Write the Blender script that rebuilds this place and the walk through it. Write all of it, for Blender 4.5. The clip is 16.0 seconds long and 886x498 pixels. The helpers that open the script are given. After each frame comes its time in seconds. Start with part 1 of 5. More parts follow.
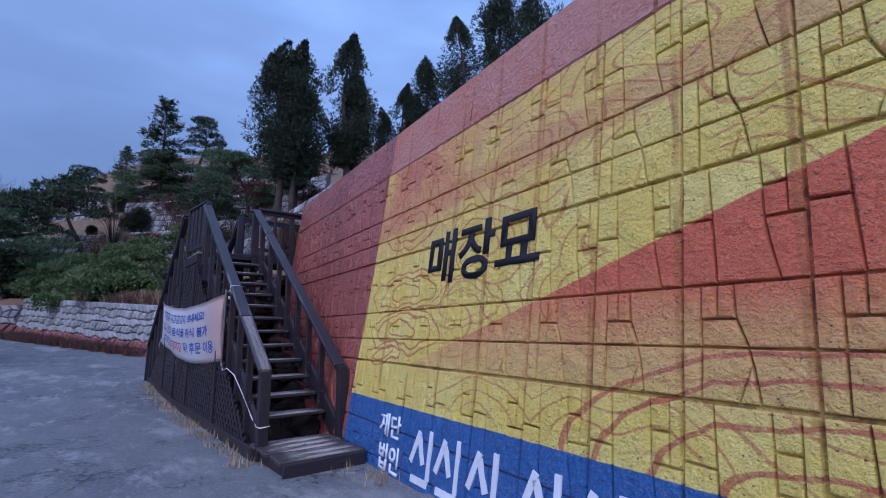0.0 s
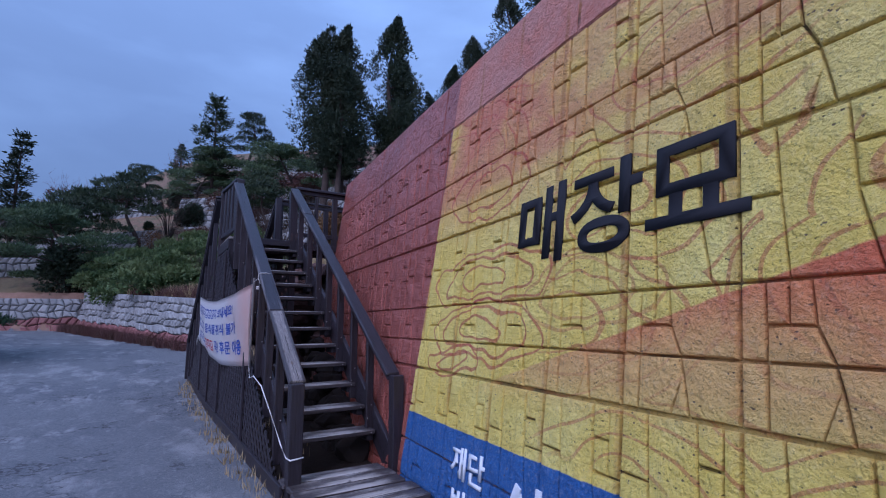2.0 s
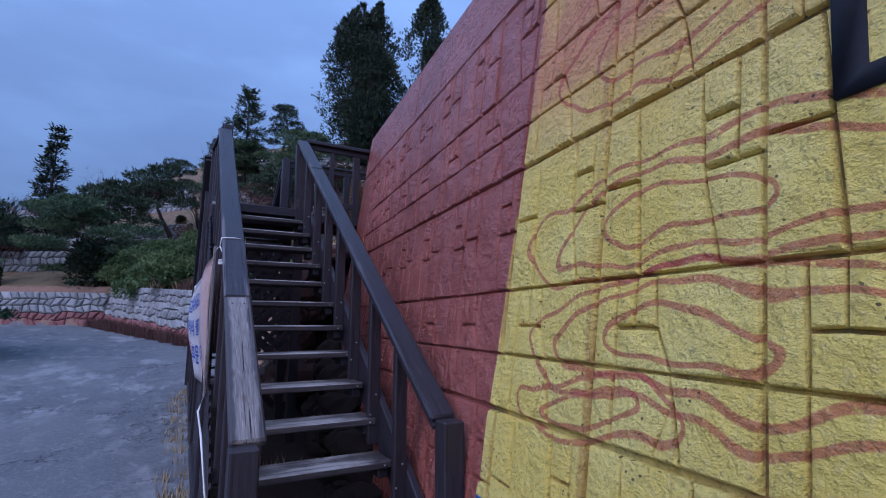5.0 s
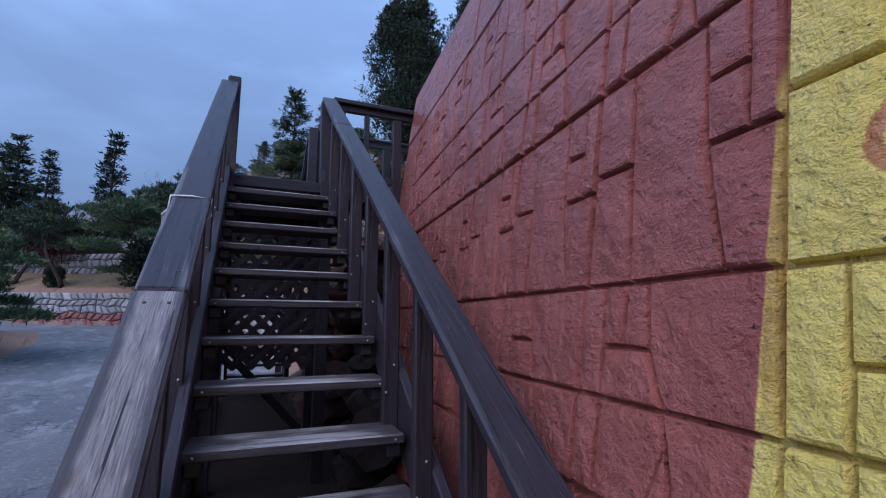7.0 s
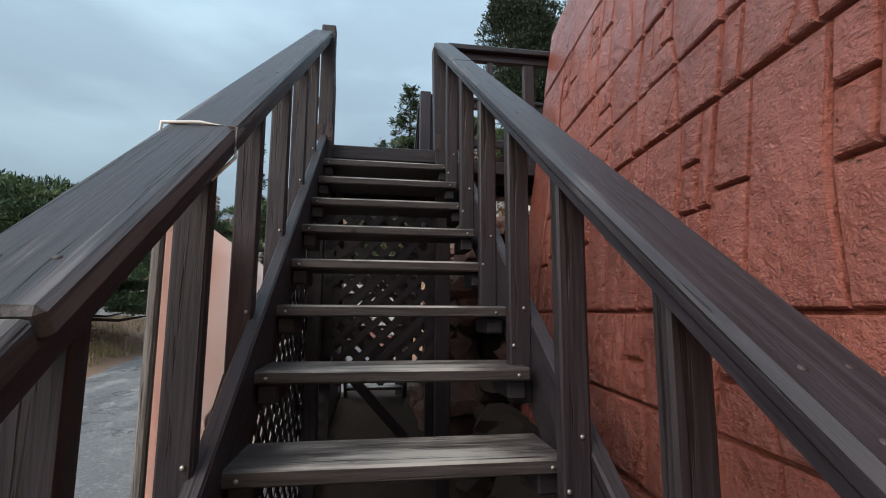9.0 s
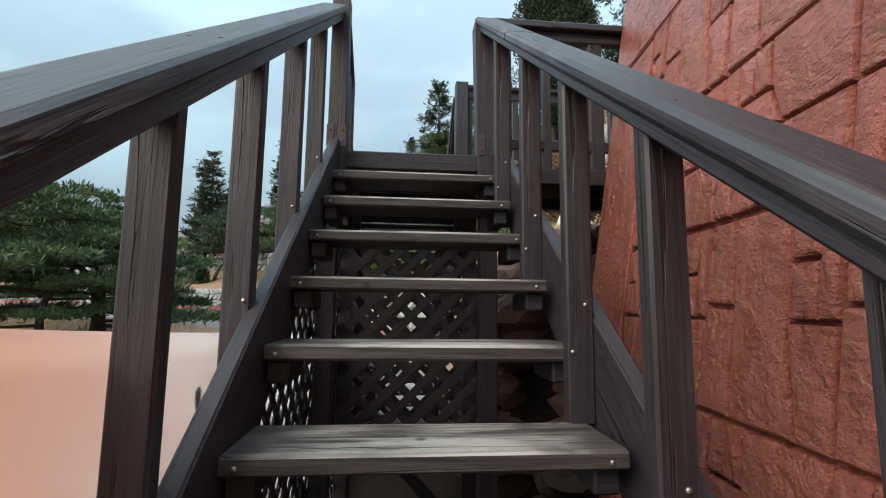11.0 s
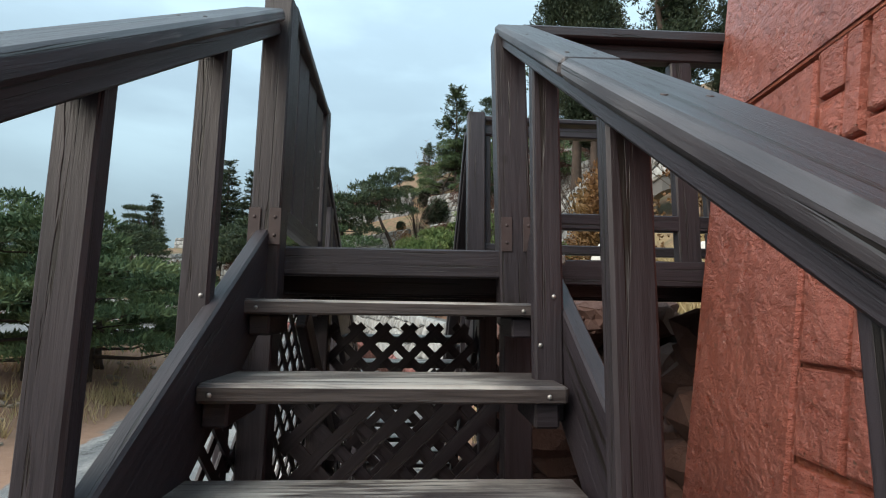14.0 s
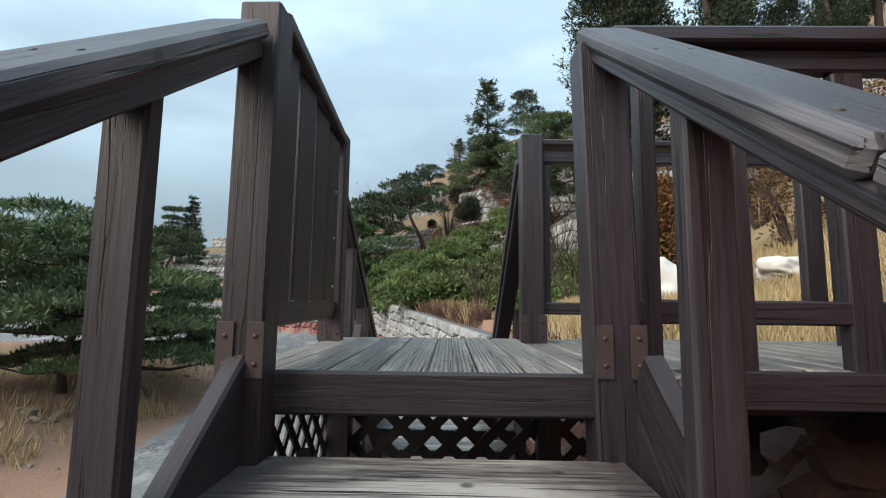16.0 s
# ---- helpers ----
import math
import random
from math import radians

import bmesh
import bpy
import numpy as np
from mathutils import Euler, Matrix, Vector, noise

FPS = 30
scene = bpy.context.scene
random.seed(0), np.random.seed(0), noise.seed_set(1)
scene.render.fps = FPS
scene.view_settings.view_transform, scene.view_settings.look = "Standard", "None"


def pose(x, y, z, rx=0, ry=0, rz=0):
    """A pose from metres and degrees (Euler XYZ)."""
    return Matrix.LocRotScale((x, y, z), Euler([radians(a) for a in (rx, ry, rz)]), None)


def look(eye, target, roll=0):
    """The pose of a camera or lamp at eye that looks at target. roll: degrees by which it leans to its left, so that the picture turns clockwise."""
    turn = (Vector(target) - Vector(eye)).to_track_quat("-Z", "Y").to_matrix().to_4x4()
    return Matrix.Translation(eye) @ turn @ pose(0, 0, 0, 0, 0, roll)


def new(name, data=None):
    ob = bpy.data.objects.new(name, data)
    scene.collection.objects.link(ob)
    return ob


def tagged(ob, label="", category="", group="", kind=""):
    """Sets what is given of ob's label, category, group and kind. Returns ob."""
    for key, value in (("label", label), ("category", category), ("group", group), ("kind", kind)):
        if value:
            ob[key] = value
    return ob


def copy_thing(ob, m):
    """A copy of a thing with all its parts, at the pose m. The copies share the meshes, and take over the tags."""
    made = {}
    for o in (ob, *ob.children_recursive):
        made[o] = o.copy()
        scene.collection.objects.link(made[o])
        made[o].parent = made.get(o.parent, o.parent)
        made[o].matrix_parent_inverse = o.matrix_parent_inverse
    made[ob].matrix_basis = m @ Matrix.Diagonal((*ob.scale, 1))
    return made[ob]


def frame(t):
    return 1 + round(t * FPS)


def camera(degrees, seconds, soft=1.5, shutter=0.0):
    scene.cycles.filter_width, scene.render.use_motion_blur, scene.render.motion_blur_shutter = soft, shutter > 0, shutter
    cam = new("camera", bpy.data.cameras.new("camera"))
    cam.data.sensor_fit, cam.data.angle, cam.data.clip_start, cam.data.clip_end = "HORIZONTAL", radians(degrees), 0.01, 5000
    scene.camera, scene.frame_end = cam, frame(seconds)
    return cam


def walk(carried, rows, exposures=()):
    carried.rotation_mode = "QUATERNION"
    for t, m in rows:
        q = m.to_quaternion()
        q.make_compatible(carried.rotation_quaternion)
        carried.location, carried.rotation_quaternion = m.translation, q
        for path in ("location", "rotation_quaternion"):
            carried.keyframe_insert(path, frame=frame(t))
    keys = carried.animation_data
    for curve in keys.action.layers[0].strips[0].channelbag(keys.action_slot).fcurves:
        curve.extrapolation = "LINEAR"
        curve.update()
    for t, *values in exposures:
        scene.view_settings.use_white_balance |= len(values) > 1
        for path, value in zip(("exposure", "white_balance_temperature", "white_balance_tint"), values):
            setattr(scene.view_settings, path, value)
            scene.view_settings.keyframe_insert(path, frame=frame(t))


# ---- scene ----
cam = camera(85.6, 16.0, 1.1)
PATH = [
    (0, (0.173, 0.28, 1.288), (1.381, 1.838, 1.624), -0.4),
    (0.5, (0.317, 0.622, 1.284), (1.472, 2.221, 1.613), -0.3),
    (1, (0.47, 0.937, 1.301), (1.587, 2.565, 1.619), -0.4),
    (1.5, (0.642, 1.248, 1.335), (1.722, 2.901, 1.651), -0.3),
    (2, (0.75, 1.575, 1.343), (1.805, 3.246, 1.652), -0.3),
    (2.5, (0.93, 1.853, 1.345), (1.974, 3.532, 1.644), -0.4),
    (2.7, (0.999, 1.958, 1.345), (2.034, 3.639, 1.668), -0.1),
    (3, (1.064, 2.132, 1.35), (2.1, 3.816, 1.651), -0.4),
    (3.2, (1.085, 2.263, 1.332), (2.12, 3.946, 1.642), -0.4),
    (5.3, (1.69, 3.684, 1.358), (2.616, 5.432, 1.656), 0.1),
    (5.5, (1.725, 3.815, 1.373), (2.649, 5.563, 1.672), 0.0),
    (6, (1.801, 4.18, 1.359), (2.676, 5.954, 1.657), 0.2),
    (6.5, (1.91, 4.47, 1.372), (2.736, 6.267, 1.672), 0.2),
    (7, (2.086, 4.767, 1.394), (2.844, 6.593, 1.692), 0.2),
    (7.5, (2.139, 5.079, 1.364), (2.784, 6.95, 1.656), 0.2),
    (8, (2.184, 5.406, 1.444), (2.714, 7.315, 1.72), 0.3),
    (8.5, (2.25, 5.618, 1.475), (2.678, 7.553, 1.742), 0.3),
    (9, (2.245, 5.83, 1.484), (2.539, 7.791, 1.746), 0.3),
    (9.2, (2.233, 5.949, 1.48), (2.474, 7.916, 1.749), 0.4),
    (11.3, (2.265, 6.655, 1.895), (2.434, 8.633, 2.139), 0.8),
    (11.5, (2.264, 6.715, 1.955), (2.429, 8.692, 2.21), 0.9),
    (12, (2.319, 6.884, 1.99), (2.481, 8.86, 2.259), 0.8),
    (12.5, (2.357, 7.059, 2.142), (2.524, 9.035, 2.406), 0.9),
    (13, (2.35, 7.227, 2.212), (2.487, 9.205, 2.479), 0.9),
    (13.5, (2.36, 7.35, 2.328), (2.477, 9.329, 2.595), 0.9),
    (13.8, (2.391, 7.48, 2.403), (2.492, 9.469, 2.584), 1.0),
    (14, (2.407, 7.538, 2.447), (2.504, 9.519, 2.702), 0.8),
    (14.5, (2.375, 7.627, 2.539), (2.432, 9.61, 2.791), 0.8),
    (15, (2.311, 7.776, 2.633), (2.297, 9.761, 2.873), 0.9),
    (15.5, (2.299, 7.867, 2.734), (2.278, 9.852, 2.975), 0.9),
    (16, (2.355, 8.05, 2.812), (2.323, 10.037, 3.042), 0.7),
]
EXPOSURES = [(0.0, -0.36, 5090, 36), (6.0, -0.36, 4980, 33), (7.0, -0.22, 5300, 31), (7.6, -0.08, 5650, 29), (8.5, 0.26, 7050, 18), (9.2, 0.36, 7400, 13), (11.5, 0.78, 7500, 9), (13.0, 0.74, 7450, 9), (16.0, 0.74, 7450, 13)]
walk(cam, [(t, look(eye, target, roll)) for t, eye, target, roll in PATH], EXPOSURES)


# ---- world and sun ----
world = bpy.data.worlds.new("overcast_sky")
scene.world = world
world.use_nodes = True
wn, wl = world.node_tree.nodes, world.node_tree.links
wn.clear()
w_out, w_bg = wn.new("ShaderNodeOutputWorld"), wn.new("ShaderNodeBackground")
w_sky, w_co, w_map = wn.new("ShaderNodeTexSky"), wn.new("ShaderNodeTexCoord"), wn.new("ShaderNodeMapping")
w_noise, w_ramp, w_mix = wn.new("ShaderNodeTexNoise"), wn.new("ShaderNodeValToRGB"), wn.new("ShaderNodeMixRGB")
w_sky.sky_type, w_sky.sun_disc = "NISHITA", False
w_sky.sun_elevation, w_sky.sun_rotation = radians(38), radians(232)
w_sky.air_density, w_sky.dust_density, w_sky.ozone_density = 1.0, 2.0, 1.5
w_map.inputs["Scale"].default_value = (1.6, 1.6, 5.0)
w_noise.inputs["Scale"].default_value, w_noise.inputs["Detail"].default_value = 1.7, 6
w_ramp.color_ramp.elements[0].position, w_ramp.color_ramp.elements[0].color = 0.38, (0.66, 0.66, 0.66, 1)
w_ramp.color_ramp.elements[1].position, w_ramp.color_ramp.elements[1].color = 0.66, (0.97, 0.97, 0.97, 1)
w_mix.inputs[2].default_value = (3.5, 5.35, 6.95, 1)
w_bg.inputs["Strength"].default_value = 0.079
wl.new(w_co.outputs["Generated"], w_map.inputs["Vector"])
wl.new(w_map.outputs["Vector"], w_noise.inputs["Vector"])
wl.new(w_noise.outputs["Fac"], w_ramp.inputs["Fac"])
wl.new(w_ramp.outputs["Color"], w_mix.inputs[0])
wl.new(w_sky.outputs["Color"], w_mix.inputs[1])
w_sep, w_grad, w_mul = wn.new("ShaderNodeSeparateXYZ"), wn.new("ShaderNodeMapRange"), wn.new("ShaderNodeMixRGB")
w_grad.inputs["To Min"].default_value, w_grad.inputs["To Max"].default_value = 0.50, 2.65
w_mul.blend_type = "MULTIPLY"
w_mul.inputs[0].default_value = 1.0
# overcast sky: three times as bright overhead as at the horizon
wl.new(w_co.outputs["Generated"], w_sep.inputs[0])
wl.new(w_sep.outputs["Z"], w_grad.inputs["Value"])
wl.new(w_mix.outputs["Color"], w_mul.inputs[1])
# cloud banks, lighter and darker than the veil between them
w_bank, w_bank_map, w_shade = wn.new("ShaderNodeTexNoise"), wn.new("ShaderNodeMapRange"), wn.new("ShaderNodeMath")
w_bank.inputs["Scale"].default_value, w_bank.inputs["Detail"].default_value, w_bank.inputs["Distortion"].default_value = 1.7, 6, 0.2
w_bank_map.inputs["From Min"].default_value, w_bank_map.inputs["From Max"].default_value = 0.32, 0.68
w_bank_map.inputs["To Min"].default_value, w_bank_map.inputs["To Max"].default_value = 0.95, 1.06
w_shade.operation = "MULTIPLY"
wl.new(w_map.outputs["Vector"], w_bank.inputs["Vector"])
wl.new(w_bank.outputs["Fac"], w_bank_map.inputs["Value"])
wl.new(w_bank_map.outputs["Result"], w_shade.inputs[0])
wl.new(w_grad.outputs["Result"], w_shade.inputs[1])
wl.new(w_shade.outputs[0], w_mul.inputs[2])
wl.new(w_mul.outputs["Color"], w_bg.inputs["Color"])
wl.new(w_bg.outputs["Background"], w_out.inputs["Surface"])
sun_data = bpy.data.lights.new("sun", "SUN")
sun_data.energy, sun_data.angle, sun_data.color = 2.3, radians(50), (1.0, 0.96, 0.91)
sun = new("sun", sun_data)
sun.matrix_basis = look((-27, -21, 27), (0, 0, 0))


# ---- materials ----
class Nodes:
    """A node tree with short ways to add and join nodes."""

    def __init__(self, name, rough=0.8, metal=0.0, spec=0.3):
        self.mat = bpy.data.materials.new(name)
        self.mat.use_nodes = True
        self.tree = self.mat.node_tree
        self.bsdf = self.tree.nodes["Principled BSDF"]
        self.bsdf.inputs["Roughness"].default_value = rough
        self.bsdf.inputs["Metallic"].default_value = metal
        self.bsdf.inputs["Specular IOR Level"].default_value = spec

    def add(self, kind, **values):
        n = self.tree.nodes.new(kind)
        for k, v in values.items():
            n.inputs[k.replace("_", " ")].default_value = v
        return n

    def link(self, a, b):
        self.tree.links.new(a, b)

    def put(self, socket, value):
        if isinstance(value, bpy.types.NodeSocket):
            self.link(value, socket)
        else:
            socket.default_value = value

    def math(self, op, a, b=0.0, clamp=False):
        n = self.tree.nodes.new("ShaderNodeMath")
        n.operation, n.use_clamp = op, clamp
        self.put(n.inputs[0], a)
        self.put(n.inputs[1], b)
        return n.outputs[0]

    def step(self, x, lo, hi):
        n = self.tree.nodes.new("ShaderNodeMapRange")
        n.interpolation_type = "SMOOTHSTEP"
        self.put(n.inputs[0], x)
        self.put(n.inputs[1], lo)
        self.put(n.inputs[2], hi)
        return n.outputs[0]

    def mix(self, fac, a, b, mode="MIX"):
        n = self.tree.nodes.new("ShaderNodeMixRGB")
        n.blend_type = mode
        for k, v in enumerate((fac, a, b)):
            if not isinstance(v, bpy.types.NodeSocket) and k and len(v) == 3:
                v = (*v, 1)
            self.put(n.inputs[k], v)
        return n.outputs[0]

    def coords(self, kind="Object", scale=(1, 1, 1)):
        if kind == "World":
            c = self.add("ShaderNodeNewGeometry").outputs["Position"]
        else:
            c = self.add("ShaderNodeTexCoord").outputs[kind]
        m = self.add("ShaderNodeMapping", Scale=scale)
        self.link(c, m.inputs["Vector"])
        return m.outputs[0]

    def noise(self, vec, scale, detail=4, rough=0.55, distort=0.0):
        n = self.add("ShaderNodeTexNoise", Scale=scale, Detail=detail, Roughness=rough, Distortion=distort)
        self.link(vec, n.inputs["Vector"])
        return n.outputs["Fac"]

    def voronoi(self, vec, scale, feature="F1"):
        n = self.add("ShaderNodeTexVoronoi", Scale=scale)
        n.feature = feature
        self.link(vec, n.inputs["Vector"])
        return n.outputs["Distance"]

    def random(self):
        return self.add("ShaderNodeObjectInfo").outputs["Random"]

    def island(self):
        return self.add("ShaderNodeNewGeometry").outputs["Random Per Island"]

    def bump(self, height, strength=0.5, distance=0.01):
        n = self.add("ShaderNodeBump", Strength=strength, Distance=distance)
        self.link(height, n.inputs["Height"])
        self.link(n.outputs[0], self.bsdf.inputs["Normal"])

    def color(self, c):
        self.put(self.bsdf.inputs["Base Color"], c if isinstance(c, bpy.types.NodeSocket) else (*c, 1))

    def rough(self, r):
        self.put(self.bsdf.inputs["Roughness"], r)


def wood(name, dark, mid, worn, wear, rough=0.55, trodden=False, knotty=False, rubbed=False, grooved=False):
    m = Nodes(name, rough, spec=0.42)
    v = m.coords("Object", (1.5, 32, 32))
    off = m.add("ShaderNodeVectorMath")
    m.link(v, off.inputs[0])
    r = m.math("MULTIPLY", m.random(), 37.0)
    m.link(r, off.inputs[1])
    v = off.outputs[0]
    grain = m.noise(v, 3.0, 8, 0.65, 2.4 if knotty else 0.6)
    broad = m.noise(m.coords("Object", (1, 3, 3)), 1.6, 4)
    c = m.mix(m.step(grain, 0.3, 0.7), dark, mid)
    c = m.mix(m.math("MULTIPLY", m.random(), 0.35), c, (0.025, 0.017, 0.016))
    w = m.step(m.math("ADD", m.math("MULTIPLY", broad, 0.7), m.math("MULTIPLY", grain, 0.5)), 0.885 - wear, 0.985 - wear * 0.75)
    if trodden:
        # feet wear the upper face only
        nz = m.add("ShaderNodeSeparateXYZ")
        m.link(m.add("ShaderNodeNewGeometry").outputs["Normal"], nz.inputs[0])
        w = m.math("MULTIPLY", w, m.step(nz.outputs["Z"], 0.25, 0.8))
        ox = m.add("ShaderNodeSeparateXYZ")
        m.link(m.add("ShaderNodeTexCoord").outputs["Object"], ox.inputs[0])
        middle = m.math("ADD", m.math("SUBTRACT", 0.42, m.math("ABSOLUTE", ox.outputs["X"])), m.math("MULTIPLY", m.noise(m.coords("World", (3, 3, 3)), 2.4, 4), 0.5))
        w = m.math("MULTIPLY", w, m.step(middle, 0.25, 0.55))
    c = m.mix(w, c, worn)
    if rubbed:
        # sleeves and sun bleach the board's edges in streaks
        rim = m.add("ShaderNodeSeparateXYZ")
        m.link(m.add("ShaderNodeTexCoord").outputs["Object"], rim.inputs[0])
        streak = m.noise(m.coords("Object", (0.55, 22, 22)), 1.6, 5, 0.6, 0.4)
        edge = m.step(m.math("ADD", m.math("ABSOLUTE", rim.outputs["Y"]), m.math("MULTIPLY", m.math("SUBTRACT", streak, 0.5), 0.09)), 0.050, 0.066)
        c = m.mix(m.math("MULTIPLY", m.math("MULTIPLY", edge, 0.75), m.step(m.noise(m.coords("World"), 1.4, 3), 0.42, 0.66)), c, tuple(x * 0.85 for x in worn))
        gouge = m.step(m.noise(m.coords("Object", (1.3, 26, 26)), 1.1, 4, 0.6, 0.6), 0.335, 0.315)
        c = m.mix(m.math("MULTIPLY", gouge, 0.9), c, (0.012, 0.009, 0.010))
    crack = m.step(m.noise(m.coords("Object", (0.7, 30, 30)), 2.2, 3, 0.5, 1.0), 0.35, 0.39)
    c = m.mix(crack, (0.012, 0.009, 0.008), c)
    knot = m.step(m.voronoi(m.coords("World", (7, 7, 5)), 1.0), 0.13, 0.05)
    c = m.mix(m.math("MULTIPLY", knot, 0.7), c, (0.014, 0.010, 0.009))
    if knotty:
        knot = m.step(m.voronoi(m.coords("Object", (6, 15, 15)), 1.0), 0.24, 0.05)
        c = m.mix(m.math("MULTIPLY", knot, 0.8), c, (0.10, 0.055, 0.035))
        side = m.add("ShaderNodeSeparateXYZ")
        m.link(m.add("ShaderNodeTexCoord").outputs["Object"], side.inputs[0])
        old = m.step(m.math("ADD", m.math("ABSOLUTE", side.outputs["Y"]), m.math("MULTIPLY", m.noise(m.coords("Object", (3, 9, 9)), 1.5, 4), 0.05)), 0.060, 0.078)
        c = m.mix(m.math("MULTIPLY", old, 0.85), c, (0.035, 0.030, 0.034))
    m.color(c)
    m.rough(m.math("ADD", 0.30, m.math("MULTIPLY", grain, 0.35)))
    height = m.math("ADD", m.math("MULTIPLY", grain, 0.6), crack)
    if grooved:
        rib, face = m.add("ShaderNodeSeparateXYZ"), m.add("ShaderNodeSeparateXYZ")
        m.link(m.add("ShaderNodeNewGeometry").outputs["True Normal"], face.inputs[0])
        m.link(m.add("ShaderNodeTexCoord").outputs["Object"], rib.inputs[0])
        height = m.math("ADD", height, m.math("MULTIPLY", m.math("SINE", m.math("MULTIPLY", rib.outputs["Y"], 523.0)), m.math("MULTIPLY", m.step(face.outputs["Z"], 0.6, 0.8), 0.8)))
    m.bump(height, 0.5, 0.006)
    return m.mat


WOOD = wood("dark_stained_wood", (0.017, 0.0135, 0.0175), (0.039, 0.0315, 0.039), (0.105, 0.089, 0.096), 0.11)
WOOD_RAIL = wood("weathered_rail_wood", (0.015, 0.0125, 0.017), (0.040, 0.033, 0.041), (0.19, 0.175, 0.182), 0.14, rubbed=True)
WOOD_BARE = wood("bare_weathered_wood", (0.10, 0.085, 0.08), (0.30, 0.27, 0.25), (0.50, 0.46, 0.425), 0.24, knotty=True)
WOOD_TREAD = wood("worn_tread_wood", (0.034, 0.027, 0.028), (0.10, 0.083, 0.08), (0.42, 0.382, 0.345), 0.40, trodden=True)
WOOD_DECK = wood("worn_deck_wood", (0.20, 0.18, 0.165), (0.30, 0.275, 0.255), (0.43, 0.395, 0.36), 0.3, grooved=True)


def plain(name, rgb, rough=0.7, metal=0.0, var=0.25, scale=30):
    m = Nodes(name, rough, metal)
    v = m.coords("World")
    n = m.noise(v, scale, 5)
    b = m.noise(v, scale * 0.12, 3)
    c = m.mix(m.math("MULTIPLY", n, var), rgb, tuple(x * 0.45 for x in rgb))
    c = m.mix(m.math("MULTIPLY", m.step(b, 0.45, 0.7), var), c, tuple(min(1, x * 1.35) for x in rgb))
    m.color(c)
    m.bump(n, 0.25, 0.004)
    return m.mat


STEEL = plain("dull_steel", (0.42, 0.40, 0.38), 0.45, 0.8)
BROWN_STEEL = plain("brown_painted_steel", (0.060, 0.043, 0.043), 0.5, 0.0, 0.5, 60)
ROPE = plain("white_cord", (0.75, 0.73, 0.70), 0.8, 0.0, 0.2, 200)
CLOTH = plain("pale_cloth", (0.50, 0.485, 0.455), 0.85, 0.0, 0.2, 8)


def seam(k):
    """Place along the wall of the seam between two panels; the casts vary a little in width."""
    if k <= -1:
        return 4.14 + 0.54 * (k + 1)
    return (4.71, 5.315, 5.895, 6.455)[k] if k < 4 else 6.455 + 0.545 * (k - 3)


